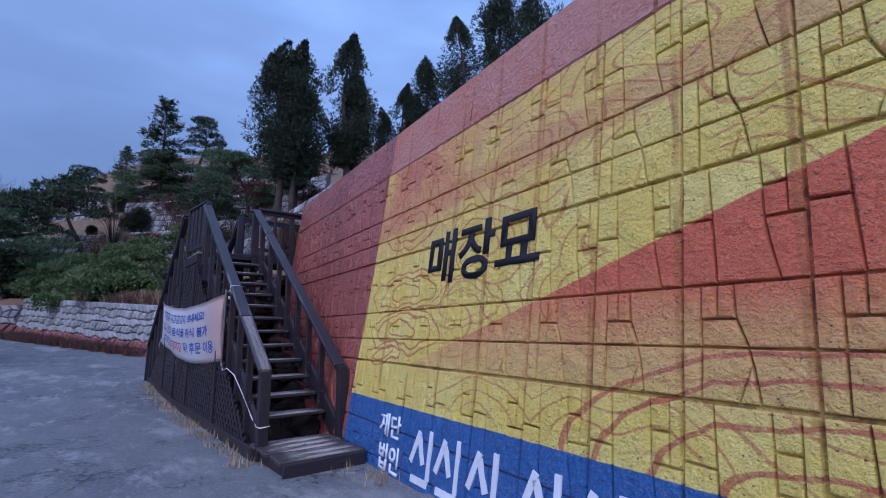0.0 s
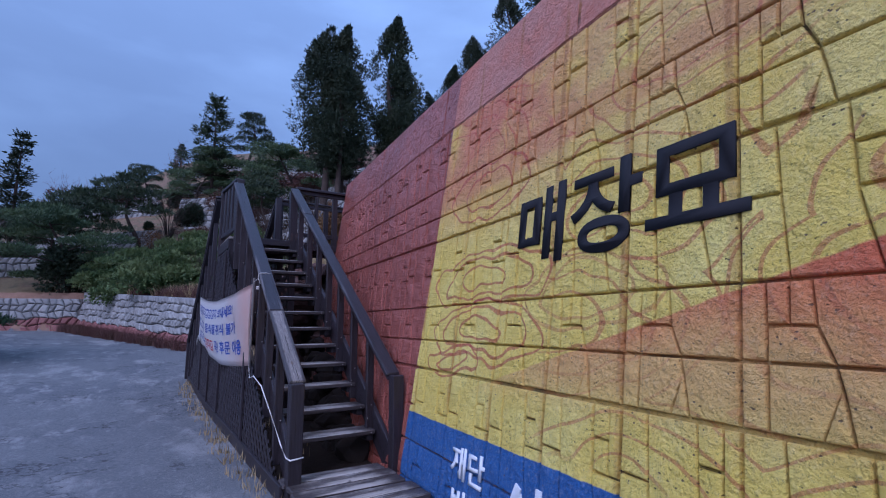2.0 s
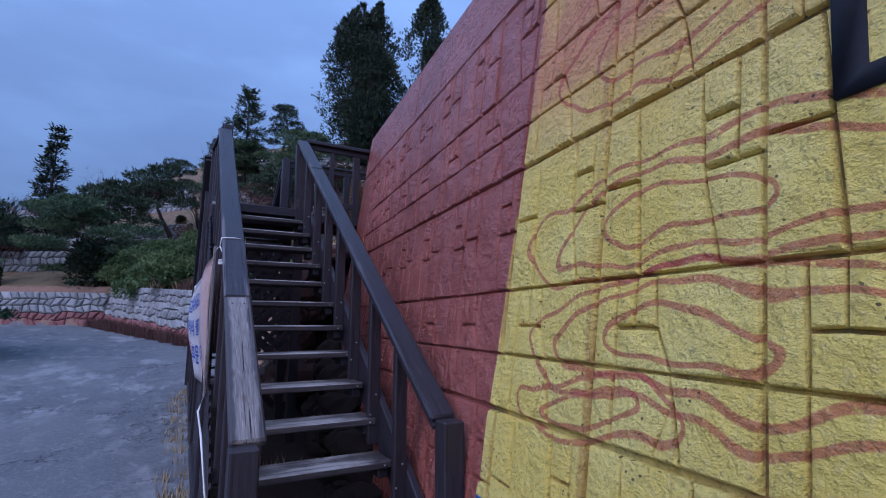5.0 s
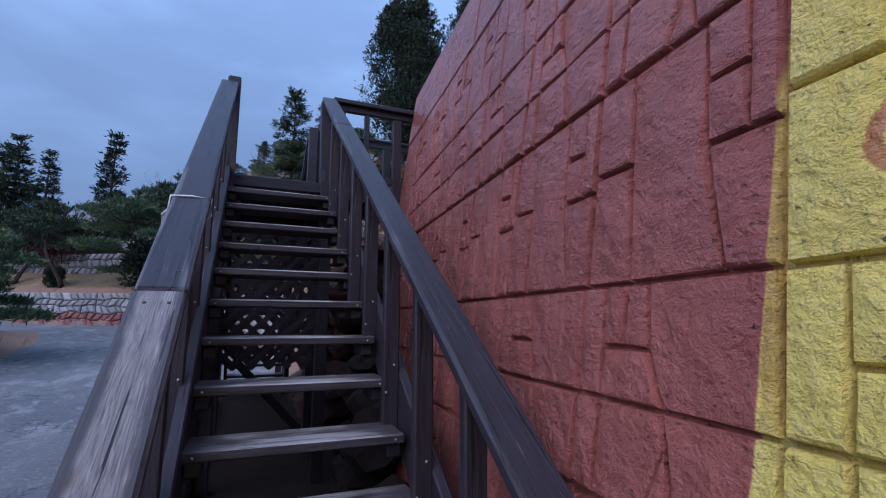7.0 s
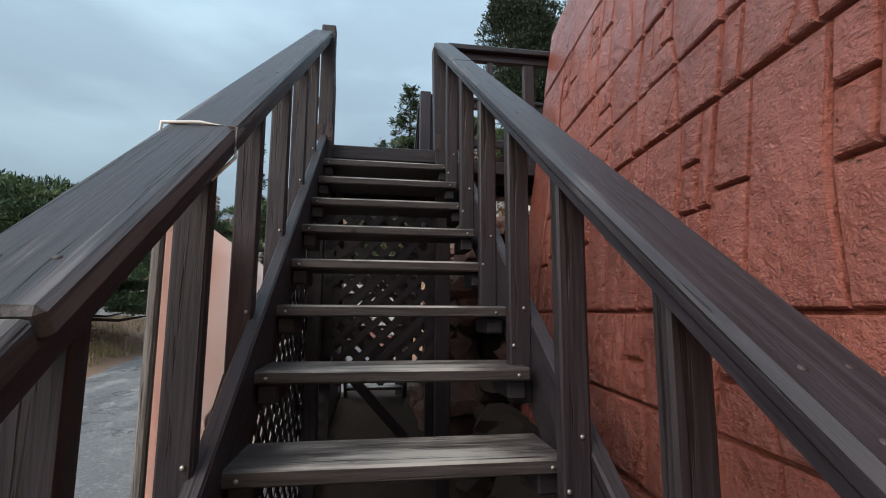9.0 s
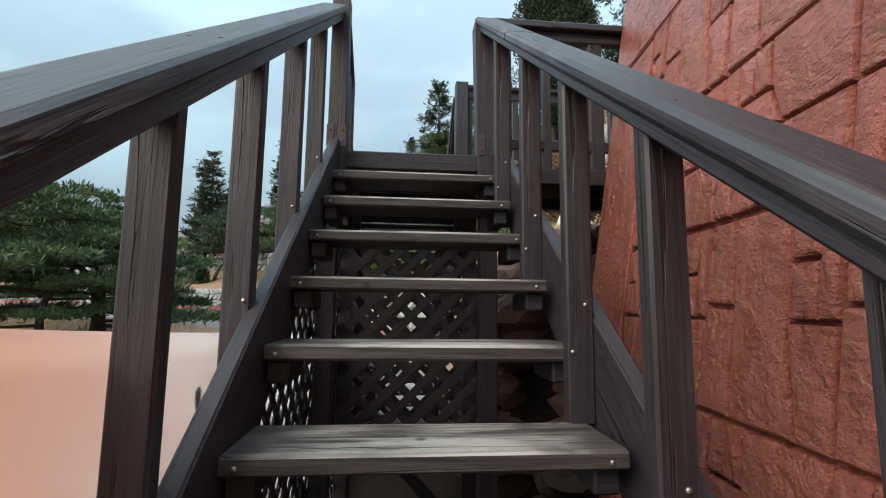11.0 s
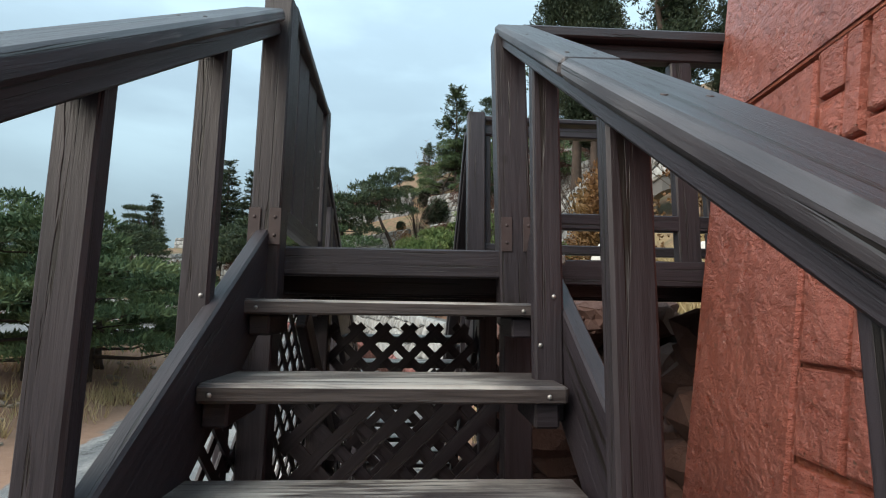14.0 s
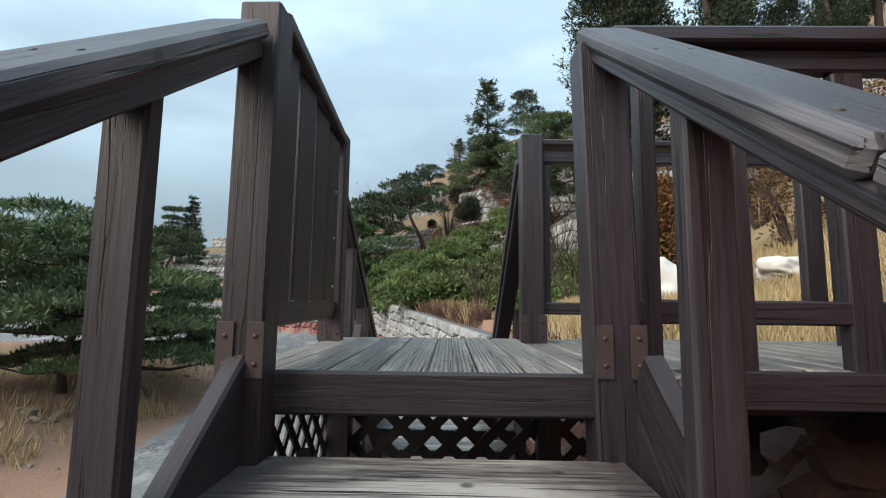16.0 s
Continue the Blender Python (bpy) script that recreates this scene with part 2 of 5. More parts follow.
def paint(name, joint):
    """The mural's paint: fields of colour on the wall by place along it (y) and height (z), red contour lines, dirt."""
    m = Nodes(name, 0.55, spec=0.65)
    p = m.add("ShaderNodeNewGeometry").outputs["Position"]
    sep = m.add("ShaderNodeSeparateXYZ")
    m.link(p, sep.inputs[0])
    y, z = sep.outputs["Y"], sep.outputs["Z"]
    edge = m.noise(p, 9, 3)
    wob = m.math("MULTIPLY", m.math("SUBTRACT", edge, 0.5), 0.014)
    yy, zz = m.math("ADD", y, wob), m.math("ADD", z, wob)
    cloud = m.noise(p, 1.1, 4, 0.6)
    yellow = m.mix(m.step(m.noise(p, 2.2, 3), 0.35, 0.7), (0.90, 0.68, 0.11), (0.95, 0.78, 0.19))
    # salmon haze over the upper and far yellow
    far = m.math("MULTIPLY", m.step(z, 1.75, 3.0), m.step(y, 1.0, 4.4))
    haze = m.math("MULTIPLY", far, m.step(cloud, 0.3, 0.62))
    base = m.mix(haze, yellow, (0.68, 0.235, 0.115))
    band = m.math("MULTIPLY", m.step(m.math("ABSOLUTE", m.math("SUBTRACT", z, m.math("ADD", 2.66, m.math("MULTIPLY", m.math("SUBTRACT", y, 2.0), -0.06)))), 0.16, 0.10), 0.45)
    base = m.mix(band, base, (0.66, 0.21, 0.11))
    # rising wedge of orange red
    top = m.math("ADD", 0.93, m.math("MULTIPLY", m.math("SUBTRACT", 4.3, yy), 0.302))
    wedge = m.math("MULTIPLY", m.step(m.math("SUBTRACT", top, zz), 0.0, 0.012), m.step(m.math("SUBTRACT", 4.45, yy), 0.0, 0.02))
    depth = m.math("SUBTRACT", zz, 1.0)
    fade = m.step(m.math("ADD", depth, m.math("MULTIPLY", m.math("SUBTRACT", cloud, 0.5), 0.7)), 0.08, 0.55)
    wedge_c = m.mix(fade, (0.82, 0.50, 0.14), (0.74, 0.155, 0.055))
    wedge = m.math("MULTIPLY", wedge, m.step(z, 0.82, 1.12))
    base = m.mix(wedge, base, wedge_c)
    # red contour lines
    warp = m.add("ShaderNodeTexNoise", Scale=1.7, Detail=1.5)
    m.link(p, warp.inputs["Vector"])
    shift = m.add("ShaderNodeVectorMath")
    shift.operation = "MULTIPLY_ADD"
    m.link(warp.outputs["Color"], shift.inputs[0])
    shift.inputs[1].default_value = (0.0, 0.55, 0.40)
    m.link(p, shift.inputs[2])
    part_yz = m.add("ShaderNodeSeparateXYZ")
    m.link(shift.outputs[0], part_yz.inputs[0])
    flat = m.add("ShaderNodeCombineXYZ")
    m.link(m.math("MULTIPLY", part_yz.outputs["Y"], 0.66), flat.inputs["X"])
    m.link(m.math("MULTIPLY", part_yz.outputs["Z"], 1.3), flat.inputs["Y"])
    cells = m.add("ShaderNodeTexVoronoi", Scale=1.15, Randomness=0.9)
    cells.voronoi_dimensions, cells.feature, cells.normalize = "2D", "F1", False
    m.link(flat.outputs[0], cells.inputs["Vector"])
    rings = cells.outputs["Distance"]
    saw = m.math("FRACT", m.math("MULTIPLY", rings, 6.4))
    line = m.math("MULTIPLY", m.step(m.math("ABSOLUTE", m.math("SUBTRACT", saw, 0.5)), 0.085, 0.05), m.step(rings, 0.10, 0.11))
    line = m.math("MULTIPLY", line, m.step(m.noise(p, 0.8, 2), 0.37, 0.42))
    line = m.math("MULTIPLY", line, m.step(z, 0.62, 0.75))
    line = m.math("MULTIPLY", line, m.step(m.noise(p, 30, 4, 0.7), 0.28, 0.46))
    line = m.math("MULTIPLY", line, m.math("SUBTRACT", 1.0, m.math("MULTIPLY", wedge, 0.6)))
    line = m.math("MULTIPLY", line, m.math("SUBTRACT", 1.0, m.math("MULTIPLY", m.step(y, 3.5, 3.8), m.step(z, 2.7, 2.4))))
    base = m.mix(m.math("MULTIPLY", line, 0.55), base, (0.55, 0.07, 0.04))
    # arcs low on the yellow
    wy, wz = m.math("ADD", yy, m.math("MULTIPLY", m.math("SUBTRACT", cloud, 0.5), 0.25)), m.math("ADD", zz, m.math("MULTIPLY", m.math("SUBTRACT", m.noise(p, 2.6, 2), 0.5), 0.12))
    ea, eb = m.math("DIVIDE", m.math("SUBTRACT", wy, 0.85), 1.3), m.math("DIVIDE", m.math("SUBTRACT", wz, 0.57), 0.62)
    q = m.math("SQRT", m.math("ADD", m.math("MULTIPLY", ea, ea), m.math("MULTIPLY", eb, eb)))
    for radius in (1.0, 0.82, 0.56, 0.30):
        arc = m.step(m.math("ABSOLUTE", m.math("SUBTRACT", q, radius)), 0.022, 0.012)
        arc = m.math("MULTIPLY", arc, m.step(m.noise(p, 30, 4, 0.7), 0.28, 0.46))
        base = m.mix(m.math("MULTIPLY", arc, 0.75), base, (0.55, 0.085, 0.045))
    # nested contour ovals on the far yellow field
    wide = m.noise(p, 2.4, 1)
    oy, oz = m.math("ADD", y, m.math("MULTIPLY", m.math("SUBTRACT", wide, 0.5), 0.34)), m.math("ADD", z, m.math("MULTIPLY", m.math("SUBTRACT", m.noise(p, 3.0, 1), 0.5), 0.20))
    for cy, cz, ry, rz, rings_at in ((4.38, 1.66, 0.72, 0.20, (1.0, 0.76, 0.40)), (4.36, 1.27, 0.74, 0.19, (1.0, 0.74, 0.38)), (4.72, 1.06, 0.42, 0.10, (1.0, 0.55)), (4.45, 2.36, 0.60, 0.22, (1.0, 0.6)), (3.35, 1.52, 0.52, 0.20, (1.0, 0.7))):
        ra, rb = m.math("DIVIDE", m.math("SUBTRACT", oy, cy), ry), m.math("DIVIDE", m.math("SUBTRACT", oz, cz), rz)
        rq = m.math("SQRT", m.math("ADD", m.math("MULTIPLY", ra, ra), m.math("MULTIPLY", rb, rb)))
        ga, gb = m.math("DIVIDE", ra, ry), m.math("DIVIDE", rb, rz)
        reach = m.math("DIVIDE", rq, m.math("MAXIMUM", m.math("SQRT", m.math("ADD", m.math("MULTIPLY", ga, ga), m.math("MULTIPLY", gb, gb))), 0.01))
        for radius in rings_at:
            arc = m.step(m.math("MULTIPLY", m.math("ABSOLUTE", m.math("SUBTRACT", rq, radius)), reach), 0.0125, 0.007)
            arc = m.math("MULTIPLY", arc, m.step(m.noise(p, 34, 4, 0.7), 0.26, 0.44))
            base = m.mix(m.math("MULTIPLY", arc, 0.72 if cy > 4 else 0.42), base, (0.52, 0.065, 0.04))
    # coping and blue base
    cope = m.step(zz, 3.175, 3.185)
    base = m.mix(cope, base, m.mix(m.step(cloud, 0.35, 0.65), (0.62, 0.20, 0.12), (0.60, 0.27, 0.20)))
    blue = m.step(zz, 0.606, 0.598)
    base = m.mix(blue, base, m.mix(edge, (0.010, 0.085, 0.30), (0.025, 0.15, 0.44)))
    brown = m.step(m.math("ADD", yy, m.math("MULTIPLY", m.math("SUBTRACT", z, 1.5), 0.075)), 5.318, 5.326)
    base = m.mix(brown, base, m.mix(m.step(cloud, 0.3, 0.7), (0.30, 0.080, 0.054), (0.42, 0.120, 0.082)))
    # dirt, chips and rust runs down the joints
    run = m.noise(m.coords("World", (6, 26, 0.8)), 1.0, 3, 0.6)
    torn = m.math("MULTIPLY", m.math("SUBTRACT", m.noise(p, 90, 3), 0.5), 0.5)
    pit = m.step(m.math("ADD", m.voronoi(m.coords("World", (16, 24, 36)), 1.0), torn), 0.15, 0.09)
    pit = m.math("MULTIPLY", pit, m.step(m.noise(p, 4.5, 3), 0.47, 0.55))
    dirt = m.math("MULTIPLY", m.step(run, 0.62, 0.78), 0.24)
    # rust follows the panel seams
    rusty = None
    for k in range(-9, 2):
        streak = m.step(m.math("ABSOLUTE", m.math("SUBTRACT", yy, seam(k))), 0.030, 0.008)
        rusty = streak if rusty is None else m.math("MAXIMUM", rusty, streak)
    rusty = m.math("MULTIPLY", rusty, m.step(m.noise(m.coords("World", (1, 1.5, 0.9)), 1.3, 3), 0.40, 0.58))
    base = m.mix(m.math("MULTIPLY", m.math("MULTIPLY", rusty, 0.55), m.math("SUBTRACT", 1.0, m.math("MAXIMUM", brown, blue))), base, (0.40, 0.13, 0.015))
    base = m.mix(m.math("ADD", m.math("MULTIPLY", pit, 0.85), dirt, True), base, (0.10, 0.05, 0.022))
    grit = m.noise(p, 48, 5, 0.65)
    base = m.mix(m.math("MULTIPLY", m.step(grit, 0.45, 0.75), m.math("MULTIPLY", m.math("SUBTRACT", 1.0, brown), 0.14)), base, (0.9, 0.8, 0.6))
    base = m.mix(m.math("MULTIPLY", m.math("MULTIPLY", m.step(m.noise(p, 75, 3, 0.7), 0.56, 0.68), m.math("SUBTRACT", 1.0, brown)), 0.5), base, m.mix(0.75, base, (0.05, 0.03, 0.015)))
    if joint:
        stain = m.step(m.noise(m.coords("World", (1, 3.4, 3.4)), 1.0, 5), 0.46, 0.60)
        base = m.mix(m.math("MULTIPLY", m.math("ADD", 0.26, m.math("MULTIPLY", stain, 0.55)), m.math("SUBTRACT", 1.0, m.math("MULTIPLY", brown, 0.75))), base, m.mix(m.step(edge, 0.4, 0.6), (0.36, 0.14, 0.025), (0.06, 0.04, 0.02)))
    m.color(base)
    chisel = m.noise(m.coords("World", (12, 13, 19)), 1.0, 7, 0.66, 0.25)
    lumps = m.noise(p, 5, 3, 0.5)
    ridge = m.math("ABSOLUTE", m.math("SUBTRACT", m.noise(m.coords("World", (20, 19, 25)), 1.0, 7, 0.68), 0.5))
    fine = m.math("ADD", m.math("MULTIPLY", grit, m.math("SUBTRACT", 0.5, m.math("MULTIPLY", brown, 0.22))), m.math("MULTIPLY", ridge, 1.0))
    m.bump(m.math("ADD", m.math("SUBTRACT", m.math("ADD", m.math("MULTIPLY", chisel, m.math("SUBTRACT", 1.25, m.math("MULTIPLY", brown, 0.15))), m.math("MULTIPLY", lumps, m.math("ADD", 1.3, m.math("MULTIPLY", brown, 0.8)))), m.math("MULTIPLY", pit, 0.7)), fine), 1.0, 0.034)
    m.rough(m.math("ADD", m.math("SUBTRACT", 0.60, m.math("MULTIPLY", brown, 0.38)), m.math("MULTIPLY", chisel, 0.14)))
    return m.mat


PAINT, PAINT_JOINT = paint("mural_paint", False), paint("mural_paint_in_joints", True)
BLACK_PAINT = plain("black_paint", (0.016, 0.016, 0.02), 0.85, 0.0, 0.3, 40)
WHITE_PAINT = plain("white_paint", (0.72, 0.75, 0.78), 0.6, 0.0, 0.35, 25)


def ground_material():
    m = Nodes("road_soil_and_dry_grass", 0.9, spec=0.25)
    p = m.add("ShaderNodeNewGeometry").outputs["Position"]
    cover = m.add("ShaderNodeAttribute")
    cover.attribute_name = "cover"
    grass = m.add("ShaderNodeAttribute")
    grass.attribute_name = "grass"
    n1, n2, n3 = m.noise(p, 0.5, 5, 0.6), m.noise(p, 6, 6, 0.65), m.noise(p, 70, 4, 0.7)
    road = m.mix(n3, (0.11, 0.115, 0.12), (0.23, 0.235, 0.24))
    road = m.mix(m.step(n1, 0.4, 0.65), road, (0.13, 0.135, 0.145))
    pale = m.math("MULTIPLY", m.step(m.noise(m.coords("World", (1.1, 0.45, 1)), 0.9, 5, 0.65), 0.53, 0.66), 0.75)
    road = m.mix(pale, road, (0.34, 0.335, 0.325))
    road = m.mix(m.math("MULTIPLY", m.step(m.noise(p, 160, 2, 0.7), 0.5, 0.64), 0.75), road, (0.045, 0.045, 0.05))
    road = m.mix(m.math("MULTIPLY", m.step(m.noise(p, 24, 5, 0.7), 0.5, 0.70), 0.5), road, (0.36, 0.36, 0.35))
    scuff = m.math("MULTIPLY", m.step(m.noise(m.coords("World", (3.2, 1.3, 1)), 1.0, 8, 0.75), 0.50, 0.64), m.step(n1, 0.36, 0.62))
    road = m.mix(m.math("MULTIPLY", scuff, 0.6), road, (0.37, 0.365, 0.355))
    crack = m.math("MULTIPLY", m.step(m.math("ABSOLUTE", m.math("SUBTRACT", m.noise(p, 0.42, 7, 0.62), 0.5)), 0.006, 0.002), m.step(n1, 0.40, 0.55))
    road = m.mix(m.math("MULTIPLY", crack, 0.75), road, (0.03, 0.03, 0.032))
    soil = m.mix(n2, (0.20, 0.112, 0.078), (0.33, 0.21, 0.15))
    dry = m.mix(n2, (0.20, 0.14, 0.075), (0.36, 0.27, 0.15))
    scrub = m.mix(m.step(m.noise(p, 1.7, 5, 0.65), 0.40, 0.60), (0.20, 0.120, 0.080), (0.125, 0.105, 0.06))
    scrub = m.mix(m.step(n2, 0.52, 0.75), scrub, (0.33, 0.24, 0.15))
    wild = m.math("MAXIMUM", m.math("MULTIPLY", m.step(n1, 0.42, 0.6), 0.8), m.step(grass.outputs["Fac"], 1.1, 1.7))
    moss = m.mix(wild, dry, scrub)
    # shade below the stairs and landing is put into the soil's colour
    soil_shade = m.add("ShaderNodeAttribute")
    soil_shade.attribute_name = "soil_shade"
    soil = m.mix(m.step(soil_shade.outputs["Fac"], 0.3, 0.7), soil, m.mix(n2, (0.022, 0.016, 0.013), (0.055, 0.038, 0.029)))
    land = m.mix(m.step(m.math("ADD", grass.outputs["Fac"], m.math("MULTIPLY", m.math("SUBTRACT", n2, 0.5), 0.9)), 0.4, 0.6), soil, moss)
    edge = m.math("ADD", cover.outputs["Fac"], m.math("MULTIPLY", m.math("SUBTRACT", m.noise(p, 2.5, 5, 0.6), 0.5), 0.7))
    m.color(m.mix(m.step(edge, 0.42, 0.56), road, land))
    m.bump(m.math("ADD", m.math("MULTIPLY", n3, 0.5), m.math("ADD", n2, m.math("MULTIPLY", m.noise(p, 22, 4, 0.7), m.math("MULTIPLY", cover.outputs["Fac"], 1.4)))), 0.7, 0.024)
    return m.mat


GROUND = ground_material()


def stone_material(name, a, b, joint=False):
    m = Nodes(name, 0.85, spec=0.25)
    p = m.coords("World")
    n, f = m.noise(p, 3, 5, 0.6), m.noise(p, 28, 5, 0.65)
    c = m.mix(m.island(), a, b)
    c = m.mix(m.math("MULTIPLY", m.random(), 0.4), c, tuple(x * 0.55 for x in a))
    c = m.mix(m.math("MULTIPLY", m.step(n, 0.45, 0.7), 0.45), c, tuple(x * 0.5 for x in a))
    m.color(c)
    m.bump(f, 0.7, 0.02)
    return m.mat


STONE = stone_material("pale_granite", (0.25, 0.252, 0.25), (0.47, 0.47, 0.455))
STONE_PINK = stone_material("pink_painted_stone", (0.26, 0.11, 0.105), (0.36, 0.17, 0.155))
MORTAR = plain("grey_mortar", (0.13, 0.125, 0.12), 0.95, 0.0, 0.4, 12)
SOIL_STONE = stone_material("brown_field_stone", (0.16, 0.115, 0.085), (0.30, 0.24, 0.19))
# near-black brown: the shade beside the stairs put into the stones' colour
GAP_STONE = plain("gap_shade_stone", (0.030, 0.022, 0.018), 0.95, 0.0, 0.5, 14)
ROCK = stone_material("reddish_rock", (0.09, 0.046, 0.038), (0.17, 0.095, 0.078))


def leaf_material(name, a, b, c3):
    m = Nodes(name, 0.65, spec=0.3)
    r = m.island()
    c = m.mix(r, a, b)
    patch = m.noise(m.coords("World"), 0.9, 3)
    c = m.mix(m.math("MULTIPLY", m.step(patch, 0.42, 0.66), 0.6), c, c3)
    m.color(m.mix(m.math("MULTIPLY", m.random(), 0.3), c, tuple(x * 0.6 for x in a)))
    m.bsdf.inputs["Transmission Weight"].default_value = 0.0
    return m.mat


NEEDLES = leaf_material("pine_needles", (0.016, 0.031, 0.018), (0.056, 0.088, 0.044), (0.092, 0.122, 0.054))
JUNIPER = leaf_material("juniper_leaf", (0.042, 0.082, 0.028), (0.13, 0.195, 0.065), (0.19, 0.23, 0.08))
GARDEN_NEEDLES = leaf_material("garden_pine_needles", (0.030, 0.062, 0.032), (0.105, 0.165, 0.078), (0.16, 0.21, 0.085))
CYPRESS = leaf_material("dark_cypress_leaf", (0.016, 0.030, 0.018), (0.040, 0.062, 0.032), (0.052, 0.062, 0.030))
SHRUB = leaf_material("shrub_leaf", (0.05, 0.10, 0.025), (0.12, 0.19, 0.05), (0.15, 0.19, 0.06))
BROWN_LEAF = leaf_material("brown_leaf", (0.10, 0.045, 0.02), (0.21, 0.105, 0.04), (0.16, 0.11, 0.045))
RED_LEAF = leaf_material("dull_red_leaf", (0.075, 0.032, 0.030), (0.15, 0.07, 0.055), (0.11, 0.065, 0.04))
DRY = leaf_material("dry_grass_blades", (0.28, 0.20, 0.10), (0.50, 0.385, 0.215), (0.42, 0.33, 0.17))
RED_TWIG = plain("reddish_twig", (0.20, 0.12, 0.10), 0.9, 0.0, 0.4, 8)
BARK = plain("dark_bark", (0.065, 0.048, 0.040), 0.95, 0.0, 0.6, 18)


# ---- building helpers ----
def empty(name, place=(0, 0, 0)):
    e = new(name)
    e.location = place
    e.empty_display_size = 0.1
    return e


def mesh_of(bm, name, mat, smooth=False):
    me = bpy.data.meshes.new(name)
    bm.to_mesh(me)
    bm.free()
    for slot in (mat if isinstance(mat, (list, tuple)) else [mat]):
        me.materials.append(slot)
    if smooth:
        me.polygons.foreach_set("use_smooth", [True] * len(me.polygons))
    return me


def under(ob, parent, m):
    """Puts ob under parent so that its own pose in the world is m."""
    ob.parent = parent
    base = Matrix.Identity(4)
    chain = []
    q = parent
    while q is not None:
        chain.append(q)
        q = q.parent
    for q in reversed(chain):
        base = base @ q.matrix_basis
    ob.matrix_basis = base.inverted() @ m
    return ob


def part(name, bm, material, parent, label="", m=None, smooth=False):
    ob = new(name, mesh_of(bm, name, material, smooth) if isinstance(bm, bmesh.types.BMesh) else bm)
    under(ob, parent, m or Matrix.Identity(4))
    if label:
        ob["label"] = label
    return ob


def box_bm(sx, sy, sz, bevel=0.006, jitter=0.0):
    bm = bmesh.new()
    bmesh.ops.create_cube(bm, size=1.0)
    for v in bm.verts:
        v.co = Vector((v.co.x * sx, v.co.y * sy, v.co.z * sz))
    if bevel:
        bmesh.ops.bevel(bm, geom=bm.edges[:], offset=bevel, segments=1, affect="EDGES")
    if jitter:
        for v in bm.verts:
            v.co += Vector([random.uniform(-jitter, jitter) for _ in range(3)])
    return bm


def frame_along(a, b, up=(0, 0, 1)):
    """A pose in the middle of a and b with its x axis from a to b and its z axis near up."""
    a, b = Vector(a), Vector(b)
    x = (b - a).normalized()
    yv = Vector(up).cross(x).normalized()
    zv = x.cross(yv)
    m = Matrix((x, yv, zv)).transposed().to_4x4()
    m.translation = (a + b) / 2
    return m, (b - a).length


def beam(name, a, b, w, h, mat, parent, label="", up=(0, 0, 1), bevel=0.006):
    """A squared timber from a to b: w across, h along up."""
    m, length = frame_along(a, b, up)
    return part(name, box_bm(length, w, h, bevel, 0.0012), mat, parent, label, m)


def post(name, x, y, z0, z1, w, d, mat, parent, label="", lean=(0, 0)):
    return beam(name, (x, y, z0), (x + lean[0], y + lean[1], z1), d, w, mat, parent, label, up=(1, 0, 0))


def tube_bm(points, radii, seg=8, bm=None):
    bm = bm or bmesh.new()
    rings = []
    for k, p in enumerate(points):
        p = Vector(p)
        q = Vector(points[min(k + 1, len(points) - 1)]) - Vector(points[max(k - 1, 0)])
        q = q.normalized() if q.length > 1e-6 else Vector((0, 0, 1))
        s = q.orthogonal().normalized()
        t = q.cross(s)
        rings.append([bm.verts.new(p + (s * math.cos(a) + t * math.sin(a)) * radii[k]) for a in [2 * math.pi * i / seg for i in range(seg)]])
    for r0, r1 in zip(rings, rings[1:]):
        # match the nearest start so that the skin does not twist
        off = min(range(seg), key=lambda o: (r0[0].co - r1[o].co).length)
        for i in range(seg):
            bm.faces.new((r0[i], r0[(i + 1) % seg], r1[(i + 1 + off) % seg], r1[(i + off) % seg]))
    bm.faces.new(list(reversed(rings[0])))
    bm.faces.new(rings[-1])
    return bm


def smoothstep(a, b, x):
    t = min(1.0, max(0.0, (x - a) / (b - a)))
    return t * t * (3 - 2 * t)


# ---- lie of the land ----
EDGE = [(0.2, -40), (1.0, -12), (2.25, 0), (3.12, 9.3), (3.5, 9.7), (3.5, 10.25), (3.05, 10.7), (2.95, 14), (3.0, 18.5), (1.1, 24), (-1.9, 33), (-14, 38.5), (-45, 47), (-140, 66)]


def edge_distance(x, y):
    """Distance to the foot of the slope, positive on the hill's side."""
    best, side = 1e9, 1
    for (ax, ay), (bx, by) in zip(EDGE, EDGE[1:]):
        dx, dy = bx - ax, by - ay
        t = max(0.0, min(1.0, ((x - ax) * dx + (y - ay) * dy) / (dx * dx + dy * dy)))
        px, py = x - ax - t * dx, y - ay - t * dy
        d = math.hypot(px, py)
        if d < best - 1e-9:
            best, side = d, (1 if dx * py - dy * px < 0 else -1)
    return best * side


def road_z(y):
    return 0.046 * max(0.0, y - 10) if y < 60 else 2.3


def island(x, y):
    """How far a place lies inside the soil bank on the road's open side."""
    edge = -2.7 - 0.12 * max(0.0, y - 14) - 0.02 * max(0.0, y - 22) ** 2 - (0.6 * (14 - y) if y < 14 else 0)
    return min(edge - x, 29.5 - y + 0.12 * (x + 5))


def bank_level(y):
    return 3.35 - 0.95 * smoothstep(8.9, 9.6, y) + 0.1 * smoothstep(18, 24, y) + 0.6 * smoothstep(24, 33, y)


def slope_of(x):
    return min(0.66, max(0.30, 0.30 + 0.0135 * (x + 19)))


